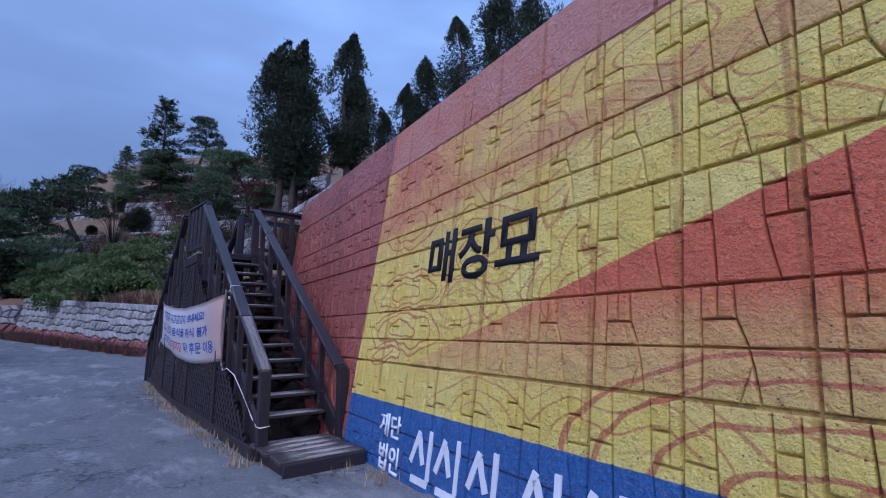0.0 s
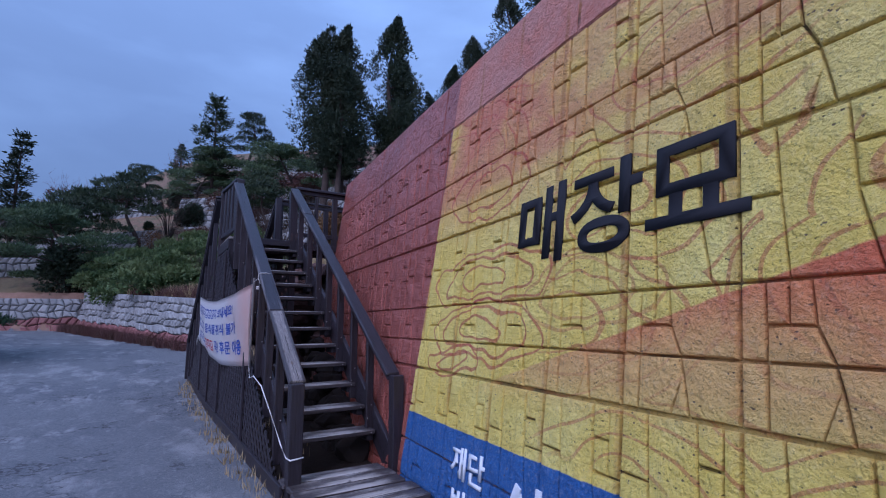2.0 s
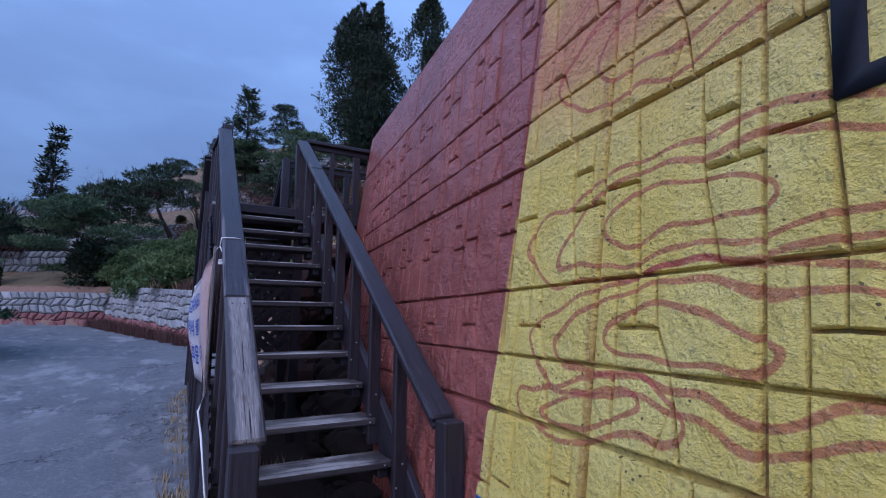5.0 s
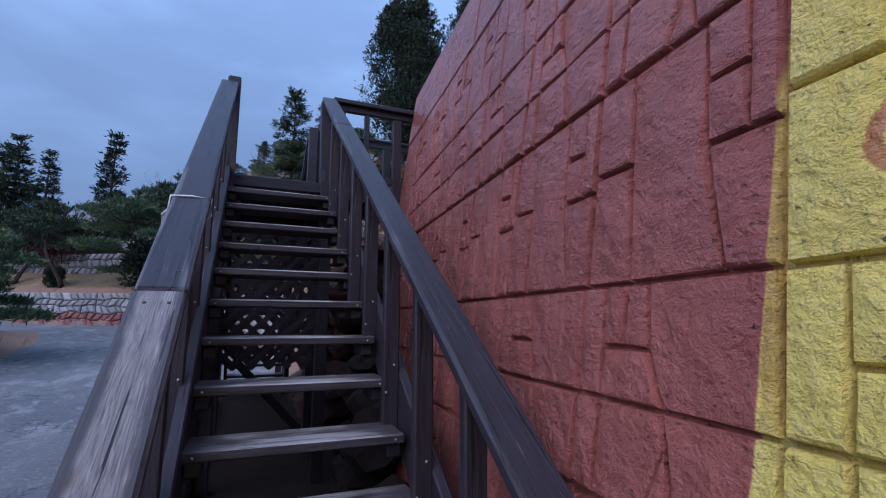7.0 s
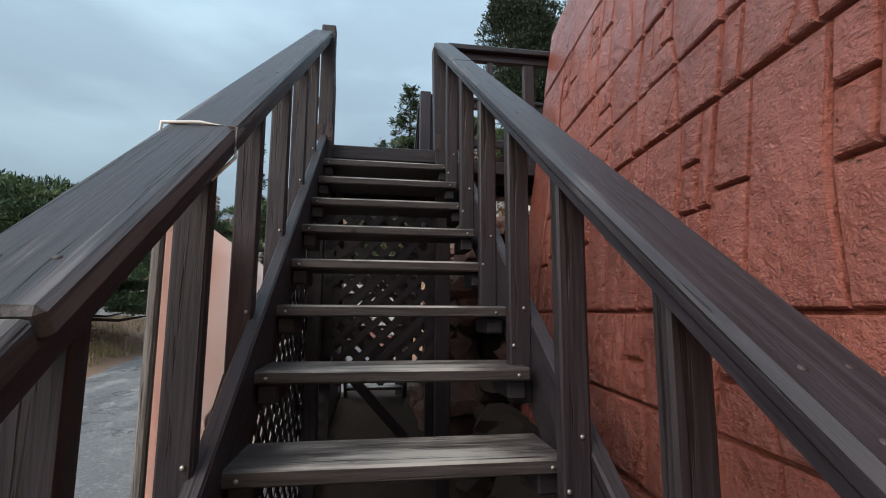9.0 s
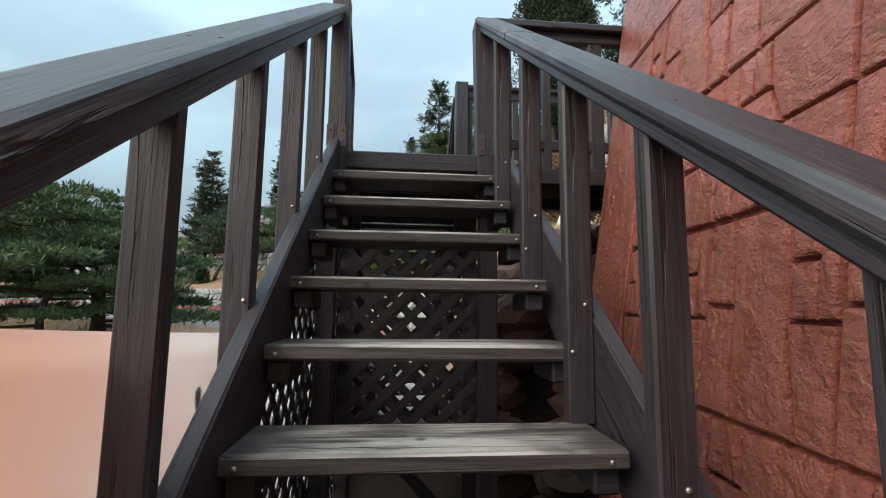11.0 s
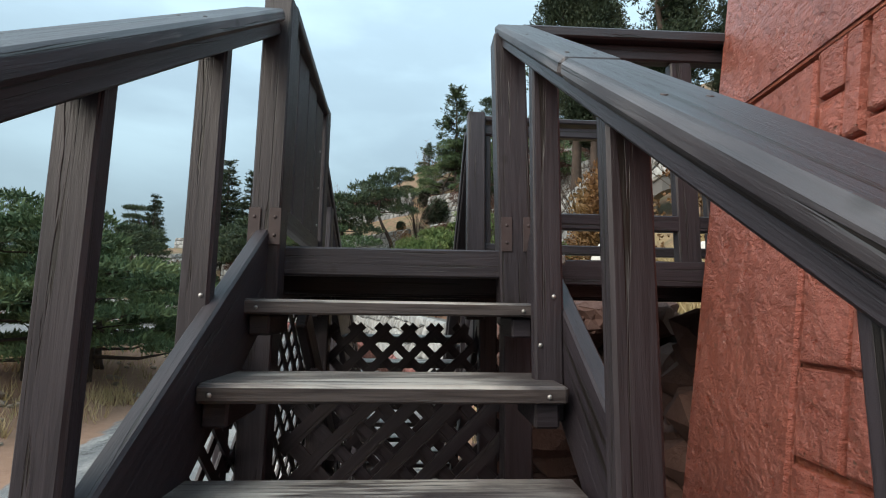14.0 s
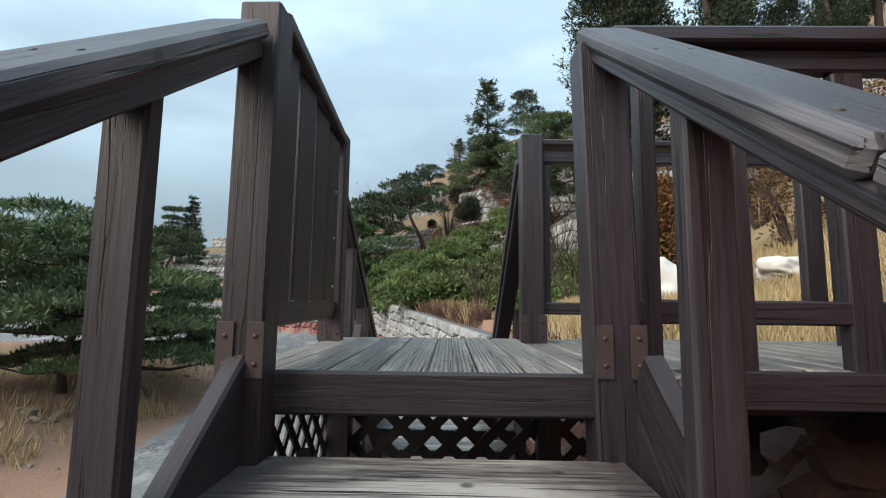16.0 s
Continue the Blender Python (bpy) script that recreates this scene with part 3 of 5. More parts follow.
def hill_z(x, y, d):
    z = bank_level(y)
    run = max(0.0, d - 2.6) * smoothstep(6, 20, y) + max(0.0, d - 4.0) * 0.55 * (1 - smoothstep(6, 20, y))
    run = min(run, 27 + 5 * math.sin(x * 0.05))
    return z + slope_of(x) * run


def ground_z(x, y):
    d = edge_distance(x, y)
    r = road_z(y)
    i = island(x, y)
    r += 0.55 * smoothstep(0.2, 3.0, i) + 0.05 * noise.noise((x * 0.6, y * 0.6, 0)) * smoothstep(0, 1, i)
    if d <= 0.2:
        return r
    h = hill_z(x, y, d) + 0.42 * smoothstep(11, 13, y) * (1 - smoothstep(15.5, 18.5, y)) * smoothstep(0.3, 1.4, d) + 0.12 * noise.noise((x * 0.35, y * 0.35, 3)) * smoothstep(1, 4, d)
    width = 0.75 if y < 9.5 else (0.7 if y < 10.5 else 0.4)
    return r + (h - r) * min(1.0, (d - 0.2) / width)


def ground_sheet():
    xs = [-3000, -1200, -500, -220, -140, -100, -75] + [-60 + 2 * i for i in range(20)] + [-20 + i for i in range(12)] + [-8 + 0.4 * i for i in range(40)] + [8 + i for i in range(14)] + [22 + 3 * i for i in range(14)] + [66, 80, 110, 170, 300, 700, 1500, 3000]
    ys = [-3000, -1000, -300, -120, -60, -40] + [-30 + 3 * i for i in range(9)] + [-3 + 0.5 * i for i in range(78)] + [36 + i for i in range(14)] + [50 + 2 * i for i in range(14)] + [80, 90, 110, 150, 250, 600, 1500, 3000]
    verts, cover, grass, soil_shade = [], [], [], []
    for y in ys:
        for x in xs:
            cx, cy = max(-200, min(200, x)), max(-200, min(200, y))
            d, i = edge_distance(cx, cy), island(cx, cy)
            z = ground_z(cx, cy)
            verts.append((x, y, z))
            cover.append(1.0 if (1.66 < x < (3.6 if y < 10.4 else 2.95) and 5.6 < y < 14.2) or d > 0.15 or i > 0.4 else max(0.0, min(1.0, 0.5 + i * 1.2)) if i > -0.4 else max(0.0, 0.6 + d * 0.9) if d > -0.7 and y > 5.2 else 0.0)
            # marks the soil under stairs, landing and bank that is coloured as shaded
            soil_shade.append(1.0 if 1.85 < x < (4.1 if y < 10.4 else 4.2 if y < 12.2 else 3.75) and 5.9 < y < 14.6 else 0.0)
            grass.append(0.0 if (1.66 < x < (3.6 if y < 10.4 else 2.95) and 5.6 < y < 14.2) else smoothstep(0.6, 2.0, d) + smoothstep(5.0, 8.0, d) if d > 0 else 0.7 * smoothstep(2.2, 6.0, i))
    w = len(xs)
    faces = [(r * w + c, r * w + c + 1, (r + 1) * w + c + 1, (r + 1) * w + c) for r in range(len(ys) - 1) for c in range(w - 1)]
    me = bpy.data.meshes.new("ground")
    me.from_pydata(verts, [], faces)
    for name, values in (("cover", cover), ("grass", grass), ("soil_shade", soil_shade)):
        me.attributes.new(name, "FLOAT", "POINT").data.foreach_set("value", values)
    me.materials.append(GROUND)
    me.polygons.foreach_set("use_smooth", [True] * len(me.polygons))
    return tagged(new("ground", me), "grey worn road with bare red soil and dry grassy slope", "ground", kind="structure")


ground_sheet()

# ---- painted retaining wall ----
# its face: x = 2.204 + 0.0998 y + 0.1483 z
WALL_N = Vector((-1, 0.0998, 0.1483)).normalized()
WALL_U = Vector((0.0998, 1, 0)).normalized()
WALL_V = WALL_N.cross(WALL_U).normalized()
if WALL_V.z < 0:
    WALL_V = -WALL_V
WALL_O = Vector((2.204, 0, 0))
WALL_M = Matrix((WALL_U, WALL_V, WALL_N)).transposed().to_4x4()
WALL_M.translation = WALL_O
US, VS = 1.0 / WALL_U.y, 1.0 / WALL_V.z


def prism_bm(poly, depth, inset, back=0.0, bm=None, rough=0.0):
    """A worn block: the outline poly at the back, drawn in and rounded towards its front."""
    bm = bm or bmesh.new()
    c = Vector((sum(p[0] for p in poly) / len(poly), sum(p[1] for p in poly) / len(poly)))
    rings = []
    for k, (f, dz) in enumerate(((0.0, back), (0.12, depth * 0.5), (0.42, depth * 0.86), (1.0, depth))):
        ring = []
        for p in poly:
            v = c - Vector(p[:2])
            q = Vector(p[:2]) + v * min(0.4, f * inset / max(v.length, 1e-3))
            ring.append(bm.verts.new((q.x, q.y, dz + (random.uniform(-rough, rough) if k == 3 else 0))))
        rings.append(ring)
    n = len(poly)
    for r0, r1 in zip(rings, rings[1:]):
        for i in range(n):
            bm.faces.new((r0[i], r0[(i + 1) % n], r1[(i + 1) % n], r1[i]))
    mid = bm.verts.new((c.x, c.y, depth + abs(rough) * 1.5))
    for i in range(n):
        bm.faces.new((rings[3][i], rings[3][(i + 1) % n], mid))
    return bm


PANEL_W = 0.54
MARGIN = 0.56
# one stamped panel as the mould made it: outlines (from its far edge towards the near one, up from its foot)
PANEL = [
    [(0, 0), (0.09, 0), (0.092, 0.237), (0, 0.237)],
    [(0.09, 0), (0.25, 0), (0.31, 0.165), (0.295, 0.237), (0.092, 0.237)],
    [(0.25, 0), (0.335, 0), (0.31, 0.165)],
    [(0.335, 0), (0.54, 0), (0.54, 0.237), (0.295, 0.237), (0.31, 0.165)],
    [(0, 0.237), (0.092, 0.237), (0.092, 0.522), (0, 0.522)],
    [(0.092, 0.362), (0.165, 0.365), (0.168, 0.522), (0.092, 0.522)],
    [(0.165, 0.365), (0.245, 0.362), (0.237, 0.522), (0.168, 0.522)],
    [(0.092, 0.237), (0.295, 0.237), (0.245, 0.362), (0.165, 0.365), (0.092, 0.362)],
    [(0.295, 0.237), (0.54, 0.237), (0.54, 0.522), (0.237, 0.522), (0.245, 0.362)],
    [(0, 0.522), (0.172, 0.522), (0.15, 0.84), (0, 0.845)],
    [(0, 0.845), (0.15, 0.84), (0.14, 1.115), (0, 1.115)],
    [(0.172, 0.522), (0.432, 0.522), (0.395, 0.70), (0.38, 0.805), (0.37, 1.115), (0.14, 1.115), (0.15, 0.84)],
    [(0.432, 0.522), (0.54, 0.522), (0.54, 0.805), (0.38, 0.805), (0.395, 0.70)],
    [(0.38, 0.805), (0.475, 0.805), (0.475, 0.955), (0.376, 0.955)],
    [(0.475, 0.805), (0.54, 0.805), (0.54, 1.115), (0.475, 1.115)],
    [(0.376, 0.955), (0.475, 0.955), (0.475, 1.115), (0.37, 1.115)],
]


def block_outline(poly, width):
    """One block of a panel with its joints taken off: wide at the panel's edge, narrow and uneven inside."""
    cx, cy = sum(p[0] for p in poly) / len(poly), sum(p[1] for p in poly) / len(poly)
    out = []
    for x, y in poly:
        gx = 0.0082 if x in (0, PANEL_W) else random.uniform(0.0025, 0.0052)
        gy = 0.0092 if y in (0, 1.115) else random.uniform(0.0035, 0.0062)
        x += gx if x < cx else -gx
        y += gy if y < cy else -gy
        out.append(((PANEL_W - x) / PANEL_W * width, y * VS))
    return out[::-1]


def retaining_wall():
    wall = tagged(new("wall_painted"), "stamped concrete retaining wall painted yellow, orange, blue and brown", "retaining wall", kind="structure")
    u0, u1 = -14 * US, 9.36 * US
    core = bmesh.new()
    prof = [(0.0, -0.6), (0.0, 3.18 * VS), (0.022, 3.185 * VS), (0.022, 3.72 * VS), (0.0, 3.745 * VS), (-0.5, 3.745 * VS), (-0.95, -0.6)]
    rings = [[core.verts.new((u, v, d)) for d, v in prof] for u in (u0, u1)]
    k = len(prof)
    for i in range(k):
        core.faces.new((rings[0][i], rings[1][i], rings[1][(i + 1) % k], rings[0][(i + 1) % k]))
    core.faces.new(rings[0])
    core.faces.new(list(reversed(rings[1])))
    bmesh.ops.recalc_face_normals(core, faces=core.faces[:])
    part("wall_core", core, PAINT_JOINT, wall, m=WALL_M.copy())
    cope = bmesh.new()
    for a in range(12):
        ua, ub = u1 - (a + 1) * 1.95 + 0.004, u1 - a * 1.95 + (0.012 if a == 0 else -0.004)
        bmesh.ops.create_cube(cope, size=1.0, matrix=Matrix.Translation(((ua + ub) / 2, 3.465 * VS, -0.2)) @ Matrix.Diagonal((ub - ua, 0.56 * VS, 0.455, 1)))
    bmesh.ops.bevel(cope, geom=cope.edges[:], offset=0.012, segments=2, affect="EDGES")
    part("coping", cope, PAINT, wall, m=WALL_M.copy())
    end = box_bm(0.03, 3.18 * VS, 0.5, 0.01)
    part("end_face", end, PAINT, wall, m=WALL_M @ Matrix.Translation((u1 + 0.002, 1.59 * VS, -0.235)))
    random.seed(12)
    part("smooth_margin", box_bm(MARGIN - 0.014, 3.175 * VS, 0.026, 0.008), PAINT, wall, m=WALL_M @ Matrix.Translation((u1 - MARGIN / 2 + 0.004, 1.585 * VS, 0.011)))
    rest = bmesh.new()
    for row in range(3):
        v0 = (-0.15 + 1.115 * row) * VS
        for col in range(-34, 10):
            ua, ub = seam(col) * US, seam(col + 1) * US
            if ua > u1 - MARGIN:
                continue
            near = row == 1 and -6 <= col <= 5 or row == 2 and -3 <= col <= 4 or row == 0 and -2 <= col <= 2
            for poly in PANEL:
                out = block_outline(poly, ub - ua)
                if row == 0 and max(p[1] for p in out) < 0.12:
                    continue
                if max(p[0] for p in out) + ua > u1 - MARGIN:
                    out = [(min(p[0], u1 - MARGIN - ua), p[1]) for p in out]
                    if max(p[0] for p in out) - min(p[0] for p in out) < 0.05:
                        continue
                lift = random.uniform(0.020, 0.0265)
                if near:
                    part("block", prism_bm(out, lift, 0.012, -0.01, rough=0.004), PAINT, wall, m=WALL_M @ Matrix.Translation((ua, v0, 0)))
                else:
                    prism_bm([(p[0] + ua, p[1] + v0) for p in out], lift, 0.012, -0.01, rest, 0.004)
    tagged(part("block", rest, PAINT, wall, m=WALL_M.copy()), kind="stuff")
    # lettering
    letters("매장묘", 3.98, 2.47, 1.70, 2.19, BLACK_PAINT, wall)
    letters("재단", 4.55, 4.12, 0.30, 0.505, WHITE_PAINT, wall)
    letters("법인", 4.50, 4.09, 0.01, 0.245, WHITE_PAINT, wall)
    sign_bars(wall)
    return wall


def letters(text, ya, yb, za, zb, mat, wall):
    """Painted words on the wall between ya and yb, za and zb."""
    cu = bpy.data.curves.new("lettering", "FONT")
    cu.body, cu.size, cu.extrude, cu.offset = text, 1.0, 0.0, 0.018
    ob = bpy.data.objects.new("lettering", cu)
    scene.collection.objects.link(ob)
    bpy.context.view_layer.update()
    me = bpy.data.meshes.new_from_object(ob.evaluated_get(bpy.context.evaluated_depsgraph_get()))
    bpy.data.objects.remove(ob)
    bm = bmesh.new()
    bm.from_mesh(me)
    xs, ys = [v.co.x for v in bm.verts], [v.co.y for v in bm.verts]
    x0, x1, y0, y1 = min(xs), max(xs), min(ys), max(ys)
    for v in bm.verts:
        u = (ya + (yb - ya) * (v.co.x - x0) / (x1 - x0)) * US
        w = (za + (zb - za) * (v.co.y - y0) / (y1 - y0)) * VS
        v.co = Vector((u, w, 0.020))
    ext = bmesh.ops.extrude_face_region(bm, geom=bm.faces[:])
    for v in [e for e in ext["geom"] if isinstance(e, bmesh.types.BMVert)]:
        v.co.z = 0.0328
    bmesh.ops.recalc_face_normals(bm, faces=bm.faces[:])
    part("lettering", bm, mat, wall, "painted lettering " + text, m=WALL_M.copy())


def sign_bars(wall):
    """The large name in white, as plain shapes."""
    bm = bmesh.new()

    def bar(ya, za, yb, zb, w):
        a, b = Vector((ya * US, za * VS)), Vector((yb * US, zb * VS))
        n = (b - a).normalized().orthogonal() * w / 2
        vs = [bm.verts.new((p.x, p.y, d)) for d in (0.020, 0.0328) for p in (a + n, b + n, b - n, a - n)]
        for f in ((4, 5, 6, 7), (0, 1, 5, 4), (1, 2, 6, 5), (2, 3, 7, 6), (3, 0, 4, 7)):
            bm.faces.new([vs[i] for i in f])

    for c in (3.70, 3.30, 2.86, 2.30, 1.86):
        bar(c + 0.06, 0.44, c + 0.17, 0.19, 0.055)
        bar(c + 0.06, 0.40, c - 0.03, 0.20, 0.055)
        bar(c - 0.12, 0.47, c - 0.12, 0.10, 0.05)
        bar(c + 0.14, 0.07, c - 0.13, 0.07, 0.055)
    bmesh.ops.recalc_face_normals(bm, faces=bm.faces[:])
    part("lettering", bm, WHITE_PAINT, wall, "large white painted name", m=WALL_M.copy())


retaining_wall()

# ---- wooden stairs ----
RISE, GOING = 0.193, 0.2675
TOP_Z, TOP_Y = 2.65, 9.18
XL, XR = 1.914, 2.75


def step_z(k):
    return TOP_Z + 0.015 - RISE * k


def bolt_bm():
    bm = bmesh.new()
    bmesh.ops.create_cone(bm, cap_ends=True, segments=8, radius1=0.0065, radius2=0.005, depth=0.005)
    return bm


BOLT = mesh_of(bolt_bm(), "bolt", STEEL, True)
NAIL = mesh_of(bolt_bm(), "nail", BROWN_STEEL, True)


def bolt(parent, x, y, z, facing):
    turn = {"y": pose(x, y, z, 90, 0, 0), "-y": pose(x, y, z, 90, 0, 0), "x": pose(x, y, z, 0, 90, 0), "z": pose(x, y, z)}[facing]
    return part("bolt", BOLT, STEEL, parent, m=turn)


def flight(name, label, sgn, y_top, count, rails, seed):
    """One flight: sgn -1 comes down towards the walker, +1 away."""
    random.seed(seed)
    st = tagged(empty(name, ((XL + XR) / 2, y_top + sgn * count * GOING, 0)), label, "stairs")
    sl = -RISE / GOING * sgn
    y0, y1 = y_top, y_top + sgn * GOING * (count + 0.9)

    def line(y):
        return step_z(0) + (y - y_top) * sl

    # stringers
    for x in (1.897, 2.795):
        beam("stringer", (x, y1, line(y1) - 0.055), (x, y0, line(y0) - 0.055), 0.045, 0.25, WOOD, st)
    # treads with their cleats
    for k in range(1, count + 1):
        y, z = y_top + sgn * GOING * k, step_z(k)
        m = Matrix.Translation(((XL + XR) / 2 + random.uniform(-0.004, 0.004), y - sgn * 0.125, z - 0.021))
        tread = part("tread", box_bm(XR - XL, 0.25, 0.042, 0.007, 0.0015), WOOD_TREAD, st, "worn grey-brown tread", m)
        for x in (1.951, 2.709):
            bolt(tread, x, y + sgn * 0.001, z - 0.024, "y")
        if sgn < 0:
            for x in (1.951, 2.712):
                part("cleat", box_bm(0.06, 0.2, 0.06, 0.006), WOOD, tread, m=Matrix.Translation((x, y - sgn * 0.135, z - 0.073)))
    if rails:
        rails(st, line)
    return st


def near_rails(st, line):
    def top_l(y):
        return 3.515 - 0.7225 * (9.15 - y)

    def top_r(y):
        return 3.19 - 0.72 * (8.75 - y)

    for y in (6.05, 6.50, 6.95, 7.39, 7.845, 8.32, 8.768):
        p = post("post", 1.853, y, line(y) - 0.26, top_l(y) - 0.06, 0.074, 0.042, WOOD, st)
        bolt(p, 1.872, y - 0.0225, line(y) + 0.108, "y")
    for y in (6.10, 6.54, 6.975, 7.40, 7.83, 8.28, 8.768):
        p = post("post", 2.738, y, line(y) - 0.19, top_r(y) - 0.06, 0.074, 0.046, WOOD, st)
        bolt(p, 2.750, y - 0.025, line(y) + 0.118, "y")
        bolt(p, 2.714, y - 0.025, line(y) - 0.004, "y")
    post("newel_post", 1.848, 5.49, -0.05, top_l(5.49) + 0.01, 0.105, 0.105, WOOD, st)
    post("newel_post", 2.752, 5.54, -0.05, top_r(5.54) + 0.01, 0.105, 0.10, WOOD, st)
    post("newel_post", 1.905, 9.135, 2.40, top_l(9.11) + 0.03, 0.098, 0.09, WOOD, st, "corner post with brown steel shoe")
    post("newel_post", 2.742, 9.20, 2.40, top_r(9.16) - 0.03, 0.112, 0.10, WOOD, st, lean=(-0.025, 0))
    # handrails: cap boards over a thinner rail
    xa, xb = 1.868, 2.742
    cuts = (5.535, 6.35, 9.08)
    for a, b in zip(cuts, cuts[1:]):
        beam("handrail", (xa, a, top_l(a) - 0.025), (xa, b - 0.004, top_l(b - 0.004) - 0.025), 0.135, 0.042, WOOD_BARE if a < 6 else WOOD_RAIL, st, "bare silvery handrail board" if a < 6 else "dark cracked handrail board", bevel=0.009)
    cuts = (5.585, 8.42, 9.235)
    for a, b in zip(cuts, cuts[1:]):
        beam("handrail", (xb, a, top_r(a) - 0.025), (xb, b - 0.004, top_r(b - 0.004) - 0.025), 0.135, 0.042, WOOD_RAIL, st, "dark worn handrail board", bevel=0.012)
    beam("under_rail", (1.868, 5.54, top_l(5.54) - 0.071), (1.868, 9.08, top_l(9.08) - 0.071), 0.105, 0.048, WOOD, st)
    beam("under_rail", (2.742, 5.59, top_r(5.59) - 0.064), (2.742, 9.21, top_r(9.21) - 0.064), 0.105, 0.033, WOOD, st)
    for y, x0, top in [(y, xb, top_r) for y in (6.22, 6.3, 7.3, 8.1, 8.48, 8.85)] + [(y, xa, top_l) for y in (6.28, 6.42, 7.5, 8.6)]:
        for dx in (-0.03, 0.03):
            m, _ = frame_along((x0 + dx, y - 0.01, top(y - 0.01) - 0.001), (x0 + dx, y + 0.01, top(y + 0.01) - 0.001))
            part("nail", NAIL, STEEL, st, m=m)


flight("wooden_staircase", "dark brown open-tread timber stairs with worn treads and handrails", -1, TOP_Y, 12, near_rails, 1)

FAR_Y = 10.40


def far_rails(st, line):
    def top(y):
        return 3.52 - 0.7035 * (y - 10.25)

    for x in (1.765, 2.72):
        beam("handrail", (x, 10.26, top(10.26) - 0.022), (x, 13.85, top(13.85) - 0.022), 0.12, 0.044, WOOD_RAIL, st)
        beam("under_rail", (x, 10.26, top(10.26) - 0.072), (x, 13.8, top(13.8) - 0.072), 0.09, 0.05, WOOD, st)
        for k in range(7):
            y = 10.72 + 0.47 * k
            post("post", 1.785 if x < 2 else 2.80, y, line(y) - 0.26, top(y) - 0.07, 0.07, 0.085, WOOD, st)
        post("newel_post", x, 13.8, -0.05 + road_z(13.8), top(13.8) - 0.04, 0.105, 0.105, WOOD, st)


flight("wooden_staircase", "dark brown timber stairs going down behind the landing", 1, FAR_Y, 12, far_rails, 2)


def platform():
    random.seed(3)
    pf = tagged(empty("step_platform", (2.2, 5.2, 0)), "low weathered plank platform at the foot of stairs", "platform")
    for k in range(5):
        y = 4.815 + 0.192 * k
        part("plank", box_bm(0.86, 0.158, 0.04, 0.009, 0.003), WOOD_TREAD, pf, "", Matrix.Translation((2.215 + random.uniform(-0.02, 0.02), y, 0.118 + random.uniform(-0.004, 0.004))))
    for x in (1.86, 2.56):
        beam("bearer", (x, 4.76, 0.045), (x, 5.72, 0.045), 0.06, 0.11, WOOD, pf)
    beam("front_board", (1.80, 4.725, 0.055), (2.62, 4.725, 0.055), 0.03, 0.12, WOOD, pf)
    return pf


platform()


